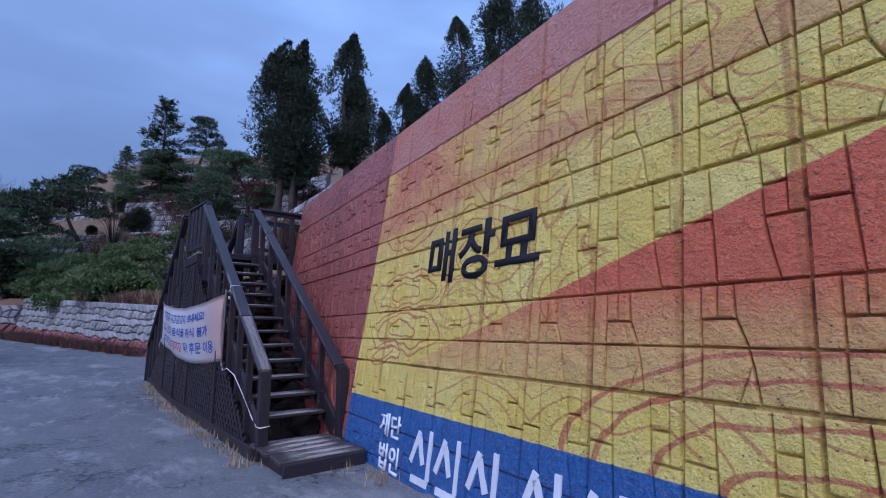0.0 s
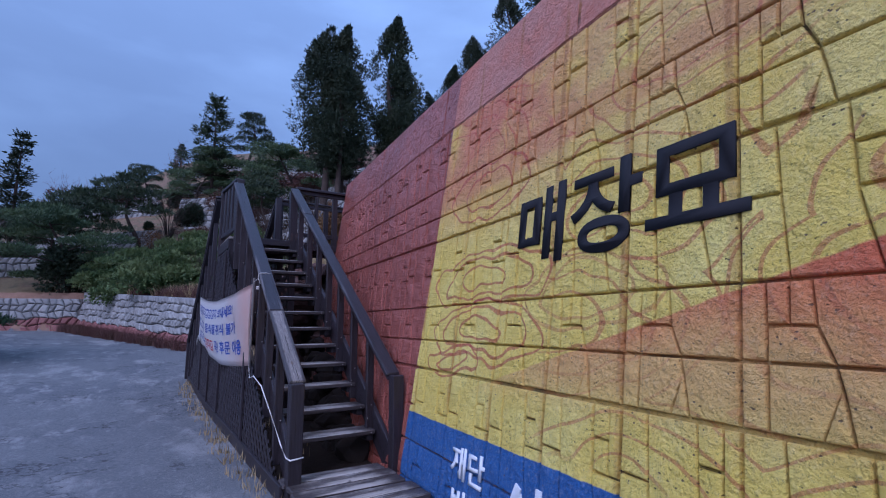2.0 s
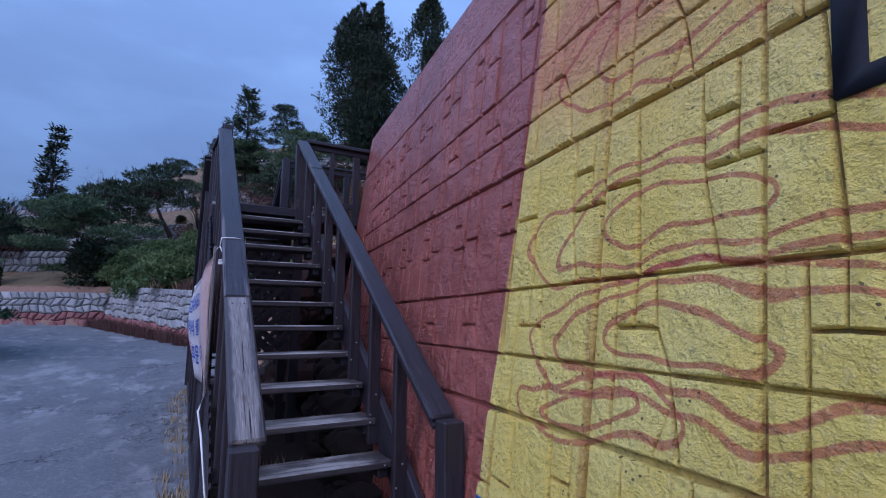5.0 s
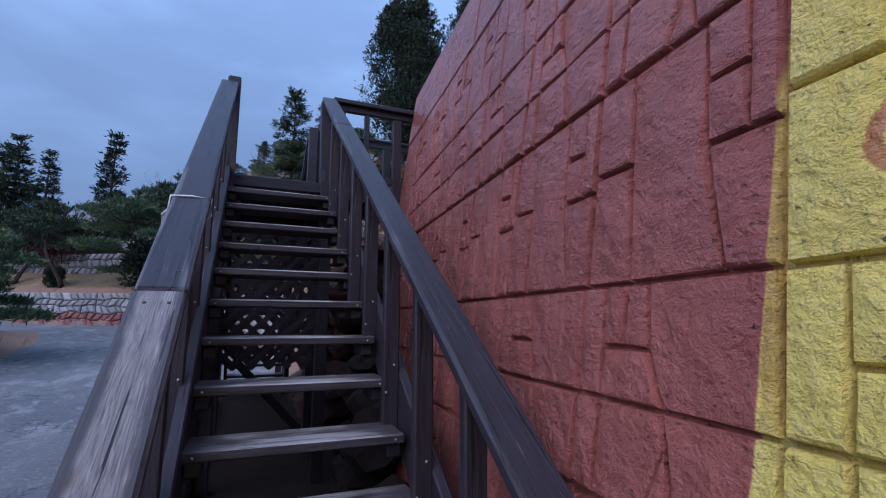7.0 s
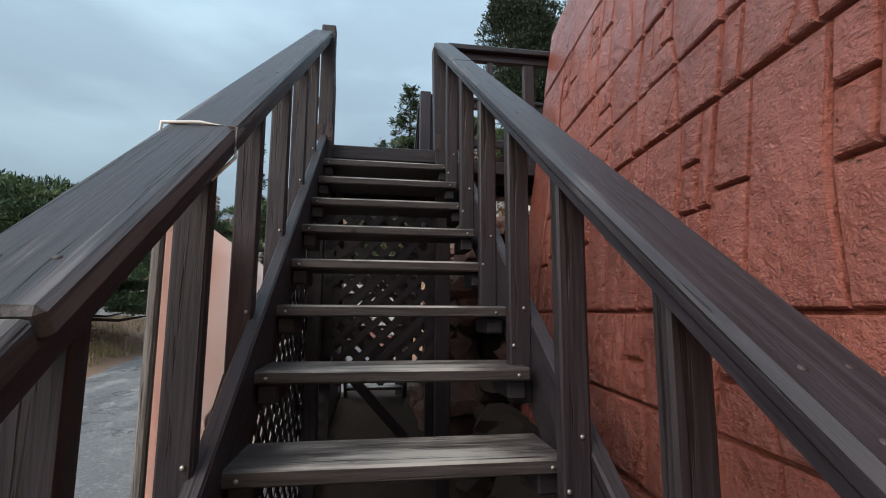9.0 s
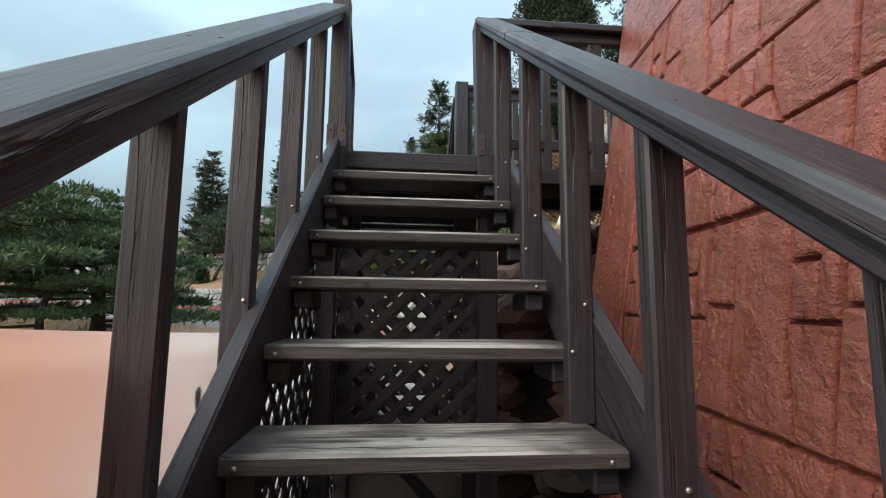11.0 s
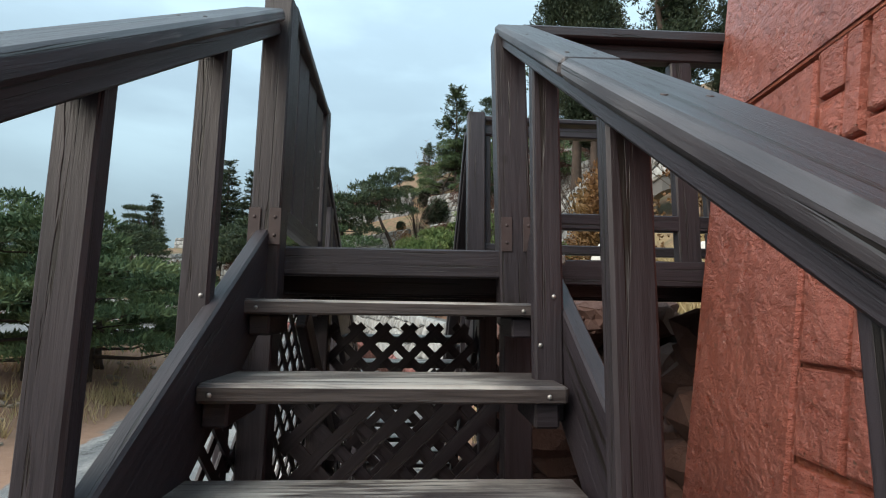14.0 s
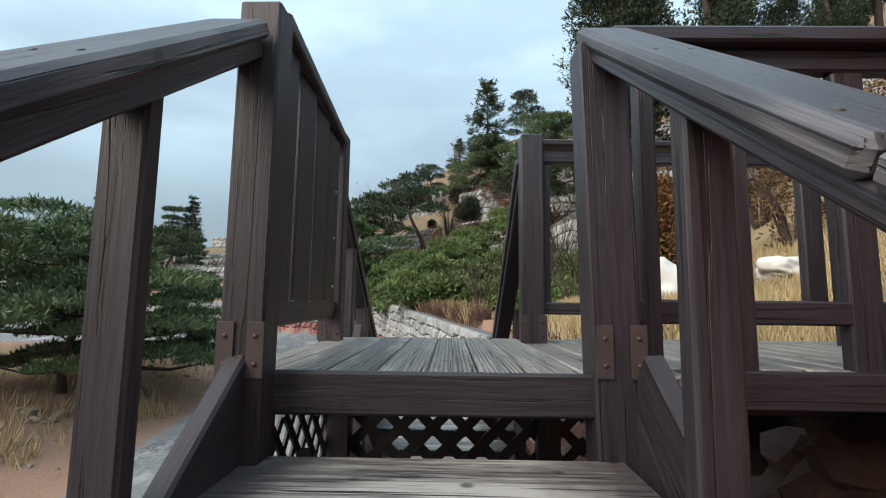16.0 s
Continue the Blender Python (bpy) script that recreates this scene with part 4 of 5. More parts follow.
# ---- landing ----
def landing():
    random.seed(4)
    ld = tagged(empty("wooden_landing", (2.6, 9.7, 0)), "dark timber landing with worn deck boards and railings", "landing")
    x = 1.80
    while x < 5.2:
        front, back = (9.205, 10.41) if x < 2.84 else (9.36, 10.5)
        part("deck_board", box_bm(back - front, 0.120, 0.035, 0.005, 0.0015), WOOD_DECK, ld, "", pose(x + 0.06, (front + back) / 2 + random.uniform(-0.006, 0.006), TOP_Z - 0.018 + random.uniform(-0.0015, 0.0015), 0, 0, 90))
        x += 0.126
    beam("fascia", (1.925, 9.183, 2.607), (2.755, 9.183, 2.607), 0.032, 0.098, WOOD, ld, "dark fascia board")
    beam("fascia", (2.86, 9.345, 2.598), (5.2, 9.345, 2.598), 0.030, 0.10, WOOD, ld, "brown fascia board")
    beam("fascia", (1.81, 9.22, 2.55), (1.81, 10.38, 2.55), 0.035, 0.15, WOOD, ld)
    beam("fascia", (1.83, 10.40, 2.55), (2.76, 10.40, 2.55), 0.03, 0.15, WOOD, ld)
    for y in (9.5, 9.85):
        beam("joist", (1.84, y, 2.565), (5.1, y, 2.565), 0.05, 0.12, WOOD, ld)
    for x, y in ((1.86, 9.27), (2.76, 9.29), (1.86, 10.3), (2.80, 10.3)):
        post("support_post", x, y, -0.2 if y < 9.9 else 0.0, 2.63, 0.1, 0.1, WOOD, ld)
    # braces below
    beam("brace", (2.0, 9.26, 2.42), (2.0, 10.02, 1.75), 0.04, 0.09, WOOD, ld)
    beam("brace", (2.05, 9.99, 1.0), (2.68, 9.99, 0.3), 0.04, 0.08, WOOD, ld)
    # left railing
    zt = 3.53
    post("rail_post", 1.826, 10.21, 2.40, zt + 0.06, 0.09, 0.10, WOOD, ld, "end post with brown steel shoe")
    beam("top_rail", (1.893, 9.185, zt), (1.826, 10.16, zt + 0.03), 0.10, 0.04, WOOD, ld)
    beam("bottom_rail", (1.893, 9.185, 2.785), (1.826, 10.16, 2.785), 0.05, 0.07, WOOD, ld)
    for y in (9.29, 9.53, 9.77, 10.01):
        p = post("picket", 1.893 - 0.068 * (y - 9.185), y, 2.81, zt - 0.015, 0.05, 0.165, WOOD, ld)
    for z in (2.88, 3.08, 3.28):
        bolt(p, 1.864, 10.04, z, "x")
    # railing towards the hill on the near side
    zr = 3.588
    beam("top_rail", (2.80, 9.375, zr - 0.02), (5.15, 9.375, zr - 0.02), 0.14, 0.045, WOOD, ld, "dark top rail board")
    beam("under_rail", (2.80, 9.375, zr - 0.075), (5.15, 9.375, zr - 0.075), 0.05, 0.065, WOOD, ld)
    beam("bottom_rail", (2.81, 9.375, 2.80), (5.15, 9.375, 2.80), 0.045, 0.065, WOOD, ld)
    for x in (2.90, 3.15, 3.47, 3.86, 4.3, 4.75, 5.1):
        post("rail_post", x, 9.375, 2.62, zr - 0.11, 0.05 if x < 3.2 else 0.09, 0.05, WOOD, ld)
    # railing on the far side
    zf = 3.545
    post("rail_post", 2.720, 10.21, 2.40, zt + 0.06, 0.10, 0.10, WOOD, ld, "square end post with brown steel shoe")
    y = 10.22
    beam("top_rail", (2.765, y, zf - 0.05), (5.2, y + 0.05, zf - 0.05), 0.05, 0.06, WOOD, ld)
    beam("top_rail", (2.765, y, zf + 0.01), (5.2, y + 0.05, zf + 0.01), 0.10, 0.03, WOOD, ld)
    beam("bottom_rail", (2.765, y, 2.80), (5.2, y + 0.05, 2.80), 0.045, 0.055, WOOD, ld)
    for x, w in ((2.79, 0.035), (3.16, 0.05), (3.60, 0.09), (3.99, 0.09), (4.15, 0.13), (4.45, 0.1), (4.9, 0.1)):
        post("rail_post", x, y + 0.01, 2.62 if w > 0.09 else 2.80, zf - 0.08, w, 0.05, WOOD, ld)
    # steel shoes: two angle plates at each post's foot
    for x, yy, w in ((1.905, 9.135, 0.09), (2.742, 9.20, 0.10), (2.720, 10.21, 0.10), (1.826, 10.21, 0.09)):
        for sx in (-1, 1):
            bm = box_bm(0.038, 0.004, 0.12, 0.001)
            sh = part("post_shoe", bm, BROWN_STEEL, ld, "brown steel angle plate", Matrix.Translation((x + sx * (w / 2 - 0.012), yy - w / 2 - 0.0035, TOP_Z + 0.06)))
            for dz in (0.03, 0.09):
                part("screw", NAIL, BROWN_STEEL, sh, m=pose(x + sx * (w / 2 - 0.012), yy - w / 2 - 0.006, TOP_Z + dz, 90, 0, 0))
    return ld


landing()


# ---- lattice skirts ----
def clip_line(p, d, poly):
    """The stretches of the line p + t d that lie inside a convex outline."""
    lo, hi = -1e9, 1e9
    n = len(poly)
    area = sum(poly[i][0] * poly[(i + 1) % n][1] - poly[(i + 1) % n][0] * poly[i][1] for i in range(n))
    for i in range(n):
        a, b = Vector(poly[i]), Vector(poly[(i + 1) % n])
        nrm = Vector((-(b - a).y, (b - a).x)) * (1 if area > 0 else -1)
        den, num = nrm.dot(d), nrm.dot(p - a)
        if abs(den) < 1e-9:
            if num < 0:
                return None
            continue
        t = -num / den
        if den > 0:
            lo = max(lo, t)
        else:
            hi = min(hi, t)
    return (lo, hi) if hi - lo > 0.03 else None


def lattice(label, poly, place, across, spacing=0.098, width=0.034, thick=0.009):
    """Diamond lattice of slats filling a convex outline (s, z); place gives the point for (s, z, depth)."""
    lt = tagged(empty("lattice_panel", place(poly[0][0], poly[0][1], 0)), label, "lattice")
    cs = Vector((sum(p[0] for p in poly) / len(poly), sum(p[1] for p in poly) / len(poly)))
    for layer, ang in ((0, 45), (1, -45)):
        d = Vector((math.cos(radians(ang)), math.sin(radians(ang))))
        nrm = Vector((-d.y, d.x))
        for k in range(-60, 61):
            p = cs + nrm * k * spacing
            seg = clip_line(p, d, poly)
            if not seg:
                continue
            a, b = p + d * seg[0], p + d * seg[1]
            dep = (layer - 0.5) * thick
            m, length = frame_along(place(a.x, a.y, dep), place(b.x, b.y, dep), across)
            part("slat", box_bm(length, width, thick, 0.0), WOOD, lt, "", m)
    return lt


def lattices():
    random.seed(5)
    side = lambda s, z, dep: (1.792 + dep, s, z)
    lattice("dark brown diamond lattice skirt under the near stairs", [(5.62, 0.0), (9.2, 0.0), (9.2, 2.42)], side, (1, 0, 0))
    lattice("dark brown diamond lattice skirt under the landing", [(9.22, 0.06), (10.38, 0.06), (10.38, 2.44), (9.22, 2.44)], side, (1, 0, 0))
    lattice("dark brown diamond lattice skirt under the far stairs", [(10.40, 0.05), (13.65, 0.15), (10.40, 2.42)], side, (1, 0, 0))
    lattice("dark brown diamond lattice panel below the landing's front", [(1.93, 0.98), (2.73, 0.98), (2.73, 2.22), (1.93, 2.22)], lambda s, z, dep: (s, 9.34 + dep, z), (0, 1, 0), 0.105, 0.048)
    lattice("dark brown diamond lattice panel below the landing's back", [(1.88, 0.95), (2.98, 0.95), (2.98, 2.36), (1.88, 2.36)], lambda s, z, dep: (s, 10.33 + dep, z), (0, 1, 0), 0.105, 0.046)
    sk = tagged(empty("skirt_board", (1.775, 9.4, 0.0)), "dark timber boards framing the lattice skirt", "board")
    beam("bottom_board", (1.772, 5.52, 0.06), (1.772, 10.38, 0.06), 0.03, 0.13, WOOD, sk)
    beam("bottom_board", (1.772, 10.38, 0.06), (1.772, 13.75, 0.2), 0.03, 0.13, WOOD, sk)
    for y in (7.3, 9.2, 10.38, 11.6):
        z1 = 2.42 if 9 < y < 10.5 else (2.42 - abs(y - (9.2 if y < 9 else 10.38)) * 0.72)
        post("upright", 1.772, y, 0.0, z1, 0.03, 0.06, WOOD, sk)


lattices()


# ---- banner ----
def banner():
    random.seed(6)
    m = Nodes("printed_banner_cloth", 0.8)
    g = m.add("ShaderNodeTexCoord").outputs["Generated"]
    sep = m.add("ShaderNodeSeparateXYZ")
    m.link(g, sep.inputs[0])
    n = m.noise(m.coords("World"), 1.6, 4)
    pink = m.step(m.math("ADD", sep.outputs["Y"], m.math("MULTIPLY", n, 0.3)), 0.50, 0.12)
    m.color(m.mix(pink, (0.88, 0.87, 0.88), (0.87, 0.62, 0.54)))
    cols, rows = 56, 12
    bm = bmesh.new()
    grid = []
    for i in range(cols + 1):
        s = i / cols
        y = 6.995 + 5.3 * s
        top = 1.78 + 0.16 * s - 0.16 * math.sin(math.pi * s)
        line = []
        for j in range(rows + 1):
            t = j / rows
            bulge = 0.09 * math.sin(math.pi * s) * math.sin(math.pi * (0.25 + 0.75 * t)) + 0.012 * math.sin(9 * s + 4 * t) + 0.01 * math.sin(23 * s)
            line.append(bm.verts.new((1.766 - bulge, y, top - (0.86 + 0.02 * math.sin(5 * s)) * t)))
        grid.append(line)
    for i in range(cols):
        for j in range(rows):
            bm.faces.new((grid[i][j], grid[i + 1][j], grid[i + 1][j + 1], grid[i][j + 1]))
    bmesh.ops.solidify(bm, geom=bm.faces[:], thickness=0.003)
    bn = tagged(empty("banner", (1.735, 9.5, 0.9)), "long white and pink cloth banner with blue printed lines", "banner")
    part("cloth", bm, m.mat, bn, smooth=True)
    ink, red = plain("blue_ink", (0.05, 0.10, 0.42), 0.8, 0, 0.2), plain("red_ink", (0.55, 0.06, 0.10), 0.8, 0, 0.2)

    def cloth_point(s, t, out):
        y = 6.995 + 5.3 * s
        top = 1.78 + 0.16 * s - 0.16 * math.sin(math.pi * s)
        bulge = 0.09 * math.sin(math.pi * s) * math.sin(math.pi * (0.25 + 0.75 * t)) + 0.012 * math.sin(9 * s + 4 * t) + 0.01 * math.sin(23 * s)
        return Vector((1.766 - bulge - out, y, top - 0.86 * t))

    def glyphs(s0, s1, t0, t1, count, mat, name):
        gb = bmesh.new()
        for k in range(count):
            a = s0 + (s1 - s0) * k / count
            w = (s1 - s0) / count * 0.74
            for (u0, v0, u1, v1) in ((0, 0, 0.75, 0.16), (0.1, 0.30, 0.28, 0.62), (0.1, 0.60, 0.62, 0.74), (0.8, 0.0, 1.0, 1.0), (0, 0.86, 0.7, 1.0)):
                if random.random() < 0.2:
                    continue
                q = [cloth_point(a + w * (1 - u), t0 + (t1 - t0) * v, 0.005) for u, v in ((u0, v0), (u1, v0), (u1, v1), (u0, v1))]
                gb.faces.new([gb.verts.new(p) for p in q])
        return tagged(part(name, gb, mat, bn, "unreadable printed line in " + ("red" if mat is red else "blue")), kind="stuff")

    glyphs(0.42, 0.86, 0.15, 0.31, 9, ink, "printed_line")
    glyphs(0.64, 0.88, 0.41, 0.58, 5, ink, "printed_line")
    glyphs(0.66, 0.90, 0.68, 0.86, 6, ink, "printed_line")
    glyphs(0.48, 0.64, 0.68, 0.86, 3, red, "printed_line")
    def words(text, s0, s1, t0, t1):
        cu = bpy.data.curves.new("words", "FONT")
        cu.body, cu.offset = text, 0.02
        ob = bpy.data.objects.new("words", cu)
        scene.collection.objects.link(ob)
        bpy.context.view_layer.update()
        me = bpy.data.meshes.new_from_object(ob.evaluated_get(bpy.context.evaluated_depsgraph_get()))
        bpy.data.objects.remove(ob)
        wb = bmesh.new()
        wb.from_mesh(me)
        bmesh.ops.subdivide_edges(wb, edges=[e for e in wb.edges if e.calc_length() > 0.25], cuts=2)
        xs, ys = [v.co.x for v in wb.verts], [v.co.y for v in wb.verts]
        x0, x1, y0, y1 = min(xs), max(xs), min(ys), max(ys)
        for v in wb.verts:
            v.co = cloth_point(s0 + (s1 - s0) * (v.co.x - x0) / (x1 - x0), t1 + (t0 - t1) * (v.co.y - y0) / (y1 - y0), 0.006)
        tagged(part("printed_line", wb, ink, bn, "blue printed words " + text), kind="stuff")

    words("꼭! 후문 이용", 0.44, 0.08, 0.66, 0.86)
    words("음식물 취식 불가", 0.60, 0.14, 0.40, 0.57)
    words("보내세요!", 0.38, 0.18, 0.14, 0.30)
    # side batten and cords
    post("batten", 1.768, 6.985, 0.86, 1.84, 0.022, 0.022, WOOD_BARE, bn)

    def cord(name, pts, r=0.006):
        part(name, tube_bm(pts, [r] * len(pts), 6), ROPE, bn, "white tie cord", smooth=True)

    zr = 3.503 - 0.7225 * (9.15 - 6.9)
    loop = [(1.79, 6.885, zr - 0.05), (1.795, 6.885, zr + 0.006), (1.87, 6.89, zr + 0.012), (1.942, 6.90, zr + 0.008), (1.944, 6.90, zr - 0.06), (1.90, 6.90, zr - 0.11), (1.81, 6.88, zr - 0.10), (1.79, 6.885, zr - 0.05)]
    cord("cord", loop, 0.004)
    cord("cord", [(1.768, 6.985, 1.80), (1.77, 6.885, zr - 0.07), (1.79, 6.885, zr - 0.05)], 0.003)
    for k in range(4):
        cord("cord", [(1.789, 6.961, zr - 0.13 - 0.009 * k), (1.836, 6.96, zr - 0.128 - 0.009 * k), (1.883, 6.961, zr - 0.13 - 0.009 * k), (1.883, 7.008, zr - 0.13 - 0.009 * k)], 0.0035)
    cord("cord", [(1.768, 6.98, 0.90), (1.73, 6.75, 0.82), (1.72, 6.5, 0.86), (1.73, 6.2, 0.80), (1.75, 5.9, 0.62), (1.78, 5.62, 0.40), (1.79, 5.50, 0.33), (1.80, 5.41, 0.33), (1.90, 5.405, 0.34)], 0.006)
    cord("cord", [(1.766, 12.3, 1.93), (1.8, 12.5, 1.86)], 0.006)
    cord("cord", [(1.766, 12.3, 1.08), (1.80, 12.6, 0.9)], 0.006)
    return bn


banner()


# ---- rubble retaining walls ----
def stone_run(points, base, top, size, seed, depth=0.10):
    """Outlines of stones along a line on the ground: yields (verts, quads) one stone at a time."""
    rnd = random.Random(seed)
    lens = [math.dist(a, b) for a, b in zip(points, points[1:])]
    total = sum(lens)

    def along(s):
        s = max(0, min(total, s))
        for (a, b), ln in zip(zip(points, points[1:]), lens):
            if s <= ln + 1e-9:
                f = s / ln
                dx, dy = (b[0] - a[0]) / ln, (b[1] - a[1]) / ln
                return Vector((a[0] + (b[0] - a[0]) * f, a[1] + (b[1] - a[1]) * f, 0)), Vector((dy, -dx, 0))
            s -= ln
        a, b = points[-2], points[-1]
        return Vector((*b, 0)), Vector(((b[1] - a[1]) / lens[-1], -(b[0] - a[0]) / lens[-1], 0))

    rows = max(2, round((top(0.5) - base(0.5)) / size))
    cols = max(2, round(total / size))
    jit = {}

    def node(i, j):
        if (i, j) not in jit:
            jit[i, j] = (rnd.uniform(-0.3, 0.3) * size if 0 < i < cols else 0, rnd.uniform(-0.26, 0.26) * size if 0 < j < rows else 0)
        return jit[i, j]

    for j in range(rows):
        for i in range(cols):
            q = []
            for di, dj in ((0, 0), (1, 0), (1, 1), (0, 1)):
                a, b = node(i + di, j + dj)
                s = (i + di + 0.5 * ((j + dj) % 2)) * total / cols + a
                f = min(1, max(0, s / total))
                zb, zt = base(f), top(f)
                z = zb + (zt - zb) * (j + dj) / rows + b
                q.append((s, z))
            cs, cz = sum(p[0] for p in q) / 4, sum(p[1] for p in q) / 4
            vs = []
            bulge = rnd.uniform(0.7, 1.25)
            for shrink, out in ((0.93, -0.05), (0.86, depth * 0.55 * bulge), (0.55, depth * bulge)):
                for s, z in q:
                    ss, zz = cs + (s - cs) * shrink, cz + (z - cz) * shrink
                    p, nrm = along(ss)
                    lean = 0.12 * (zz - base(min(1, max(0, ss / total))))
                    vs.append(tuple(p + nrm * (lean + -out) * 1.0 + Vector((0, 0, zz))))
            fs = [(0, 1, 5, 4), (1, 2, 6, 5), (2, 3, 7, 6), (3, 0, 4, 7), (4, 5, 9, 8), (5, 6, 10, 9), (6, 7, 11, 10), (7, 4, 8, 11), (8, 9, 10, 11)]
            yield vs, fs, j / rows, (cs, cz)


def rubble_wall(label, points, base, top, size, seed, parts=0, pink=0.0):
    wall = tagged(new("wall_rubble"), label, "stone wall", kind="structure")
    core = bmesh.new()
    prev = None
    lens = [math.dist(a, b) for a, b in zip(points, points[1:])]
    acc = 0
    for k, p in enumerate(points):
        a, b = points[max(0, k - 1)], points[min(len(points) - 1, k + 1)]
        ln = math.dist(a, b)
        nx, ny = (b[1] - a[1]) / ln, -(b[0] - a[0]) / ln
        f = acc / sum(lens)
        zb, zt = base(f), top(f)
        lean = 0.12 * (zt - zb)
        ring = [core.verts.new((p[0] + nx * o, p[1] + ny * o, z)) for o, z in ((0.0, zb - 0.4), (lean, zt - 0.02), (lean + 0.4, zt - 0.02), (0.4, zb - 0.4))]
        if prev:
            for i in range(4):
                core.faces.new((prev[i], ring[i], ring[(i + 1) % 4], prev[(i + 1) % 4]))
        else:
            core.faces.new(list(reversed(ring)))
        prev = ring
        if k < len(lens):
            acc += lens[k]
    core.faces.new(prev)
    bmesh.ops.recalc_face_normals(core, faces=core.faces[:])
    part("mortar_core", core, MORTAR, wall)
    pools = {False: ([], []), True: ([], [])}
    made = 0
    for vs, fs, f, _ in stone_run(points, base, top, size, seed):
        is_pink = f < pink
        if made < parts:
            c = Vector(vs[0])
            me = bpy.data.meshes.new("stone")
            me.from_pydata([tuple(Vector(v) - c) for v in vs], [], fs)
            me.materials.append(STONE_PINK if is_pink else STONE)
            part("stone", me, None, wall, m=Matrix.Translation(c))
            made += 1
        else:
            V, F = pools[is_pink]
            n = len(V)
            V.extend(vs)
            F.extend(tuple(i + n for i in q) for q in fs)
    for is_pink, (V, F) in pools.items():
        if V:
            me = bpy.data.meshes.new("stones")
            me.from_pydata(V, [], F)
            me.materials.append(STONE_PINK if is_pink else STONE)
            tagged(part("stones", me, None, wall), kind="stuff")
    return wall


def road_walls():
    # order of points keeps the hill on the far side of the face
    near = [(3.0, 18.4), (1.1, 24), (-1.9, 33)]
    rubble_wall("pale grey rubble stone wall with pink painted foot beside road", near, lambda f: road_z(18.4 + 14.6 * f) - 0.05, lambda f: 2.15 + 0.95 * f, 0.30, 11, 290, 0.24)
    left = [(-1.9, 33.05), (-14, 38.5), (-45, 47)]
    rubble_wall("pale grey rubble stone wall with pink painted foot along road bend", left, lambda f: road_z(33 + 14 * f) - 0.05, lambda f: 2.75 + 0.4 * f, 0.36, 12, 0, 0.3)


road_walls()


def terrace_walls():
    """Low stone walls that hold the terraces of the hillside."""
    rnd = random.Random(21)
    for n, d in enumerate((5.5, 9.0, 12.5, 16.0, 20.0, 24.5)):
        for x0, x1 in ((-46, -30), (-28, -14), (-12.5, 1.5), (3, 15)):
            if rnd.random() < 0.12:
                continue
            pts = []
            for i in range(9):
                x = x1 + (x0 - x1) * i / 8
                lo, hi = 20.0, 120.0
                for _ in range(22):
                    mid = (lo + hi) / 2
                    if edge_distance(x, mid) < d + 0.5 * math.sin(x * 0.3 + n):
                        lo = mid
                    else:
                        hi = mid
                pts.append((x, hi))
            if pts[0][1] > 75:
                continue
            zs = [ground_z(*p) for p in pts]

            def at(f, zs=zs):
                k = min(7, int(f * 8))
                return zs[k] + (zs[k + 1] - zs[k]) * (f * 8 - k)
            rubble_wall("weathered pale stone terrace wall on the hillside", pts, lambda f, at=at: at(f) - 0.5, lambda f, at=at: at(f) + 1.3, 0.42, 40 + n, 0)


terrace_walls()


# ---- plants ----
def tuft_mesh(name, centres, normals, sizes, blades, mat, rnd, spread=0.9, width=0.16):
    """Many small pointed leaves: a few thin blades round each centre."""
    V, F = [], []
    for c, nrm, s in zip(centres, normals, sizes):
        c = Vector(c)
        for _ in range(blades):
            d = (Vector(nrm) + Vector((rnd.gauss(0, spread), rnd.gauss(0, spread), rnd.gauss(0, spread)))).normalized()
            w = d.orthogonal().normalized()
            w = (w * math.cos(rnd.uniform(0, 6.28)) + d.cross(w) * math.sin(rnd.uniform(0, 6.28))) * s * width
            p = c + Vector((rnd.gauss(0, s * 0.3), rnd.gauss(0, s * 0.3), rnd.gauss(0, s * 0.3)))
            tip = p + d * s
            mid = p + d * s * 0.45
            n = len(V)
            V.extend((tuple(p), tuple(mid + w), tuple(tip), tuple(mid - w)))
            F.append((n, n + 1, n + 2, n + 3))
    me = bpy.data.meshes.new(name)
    me.from_pydata(V, [], F)
    me.materials.append(mat)
    return me


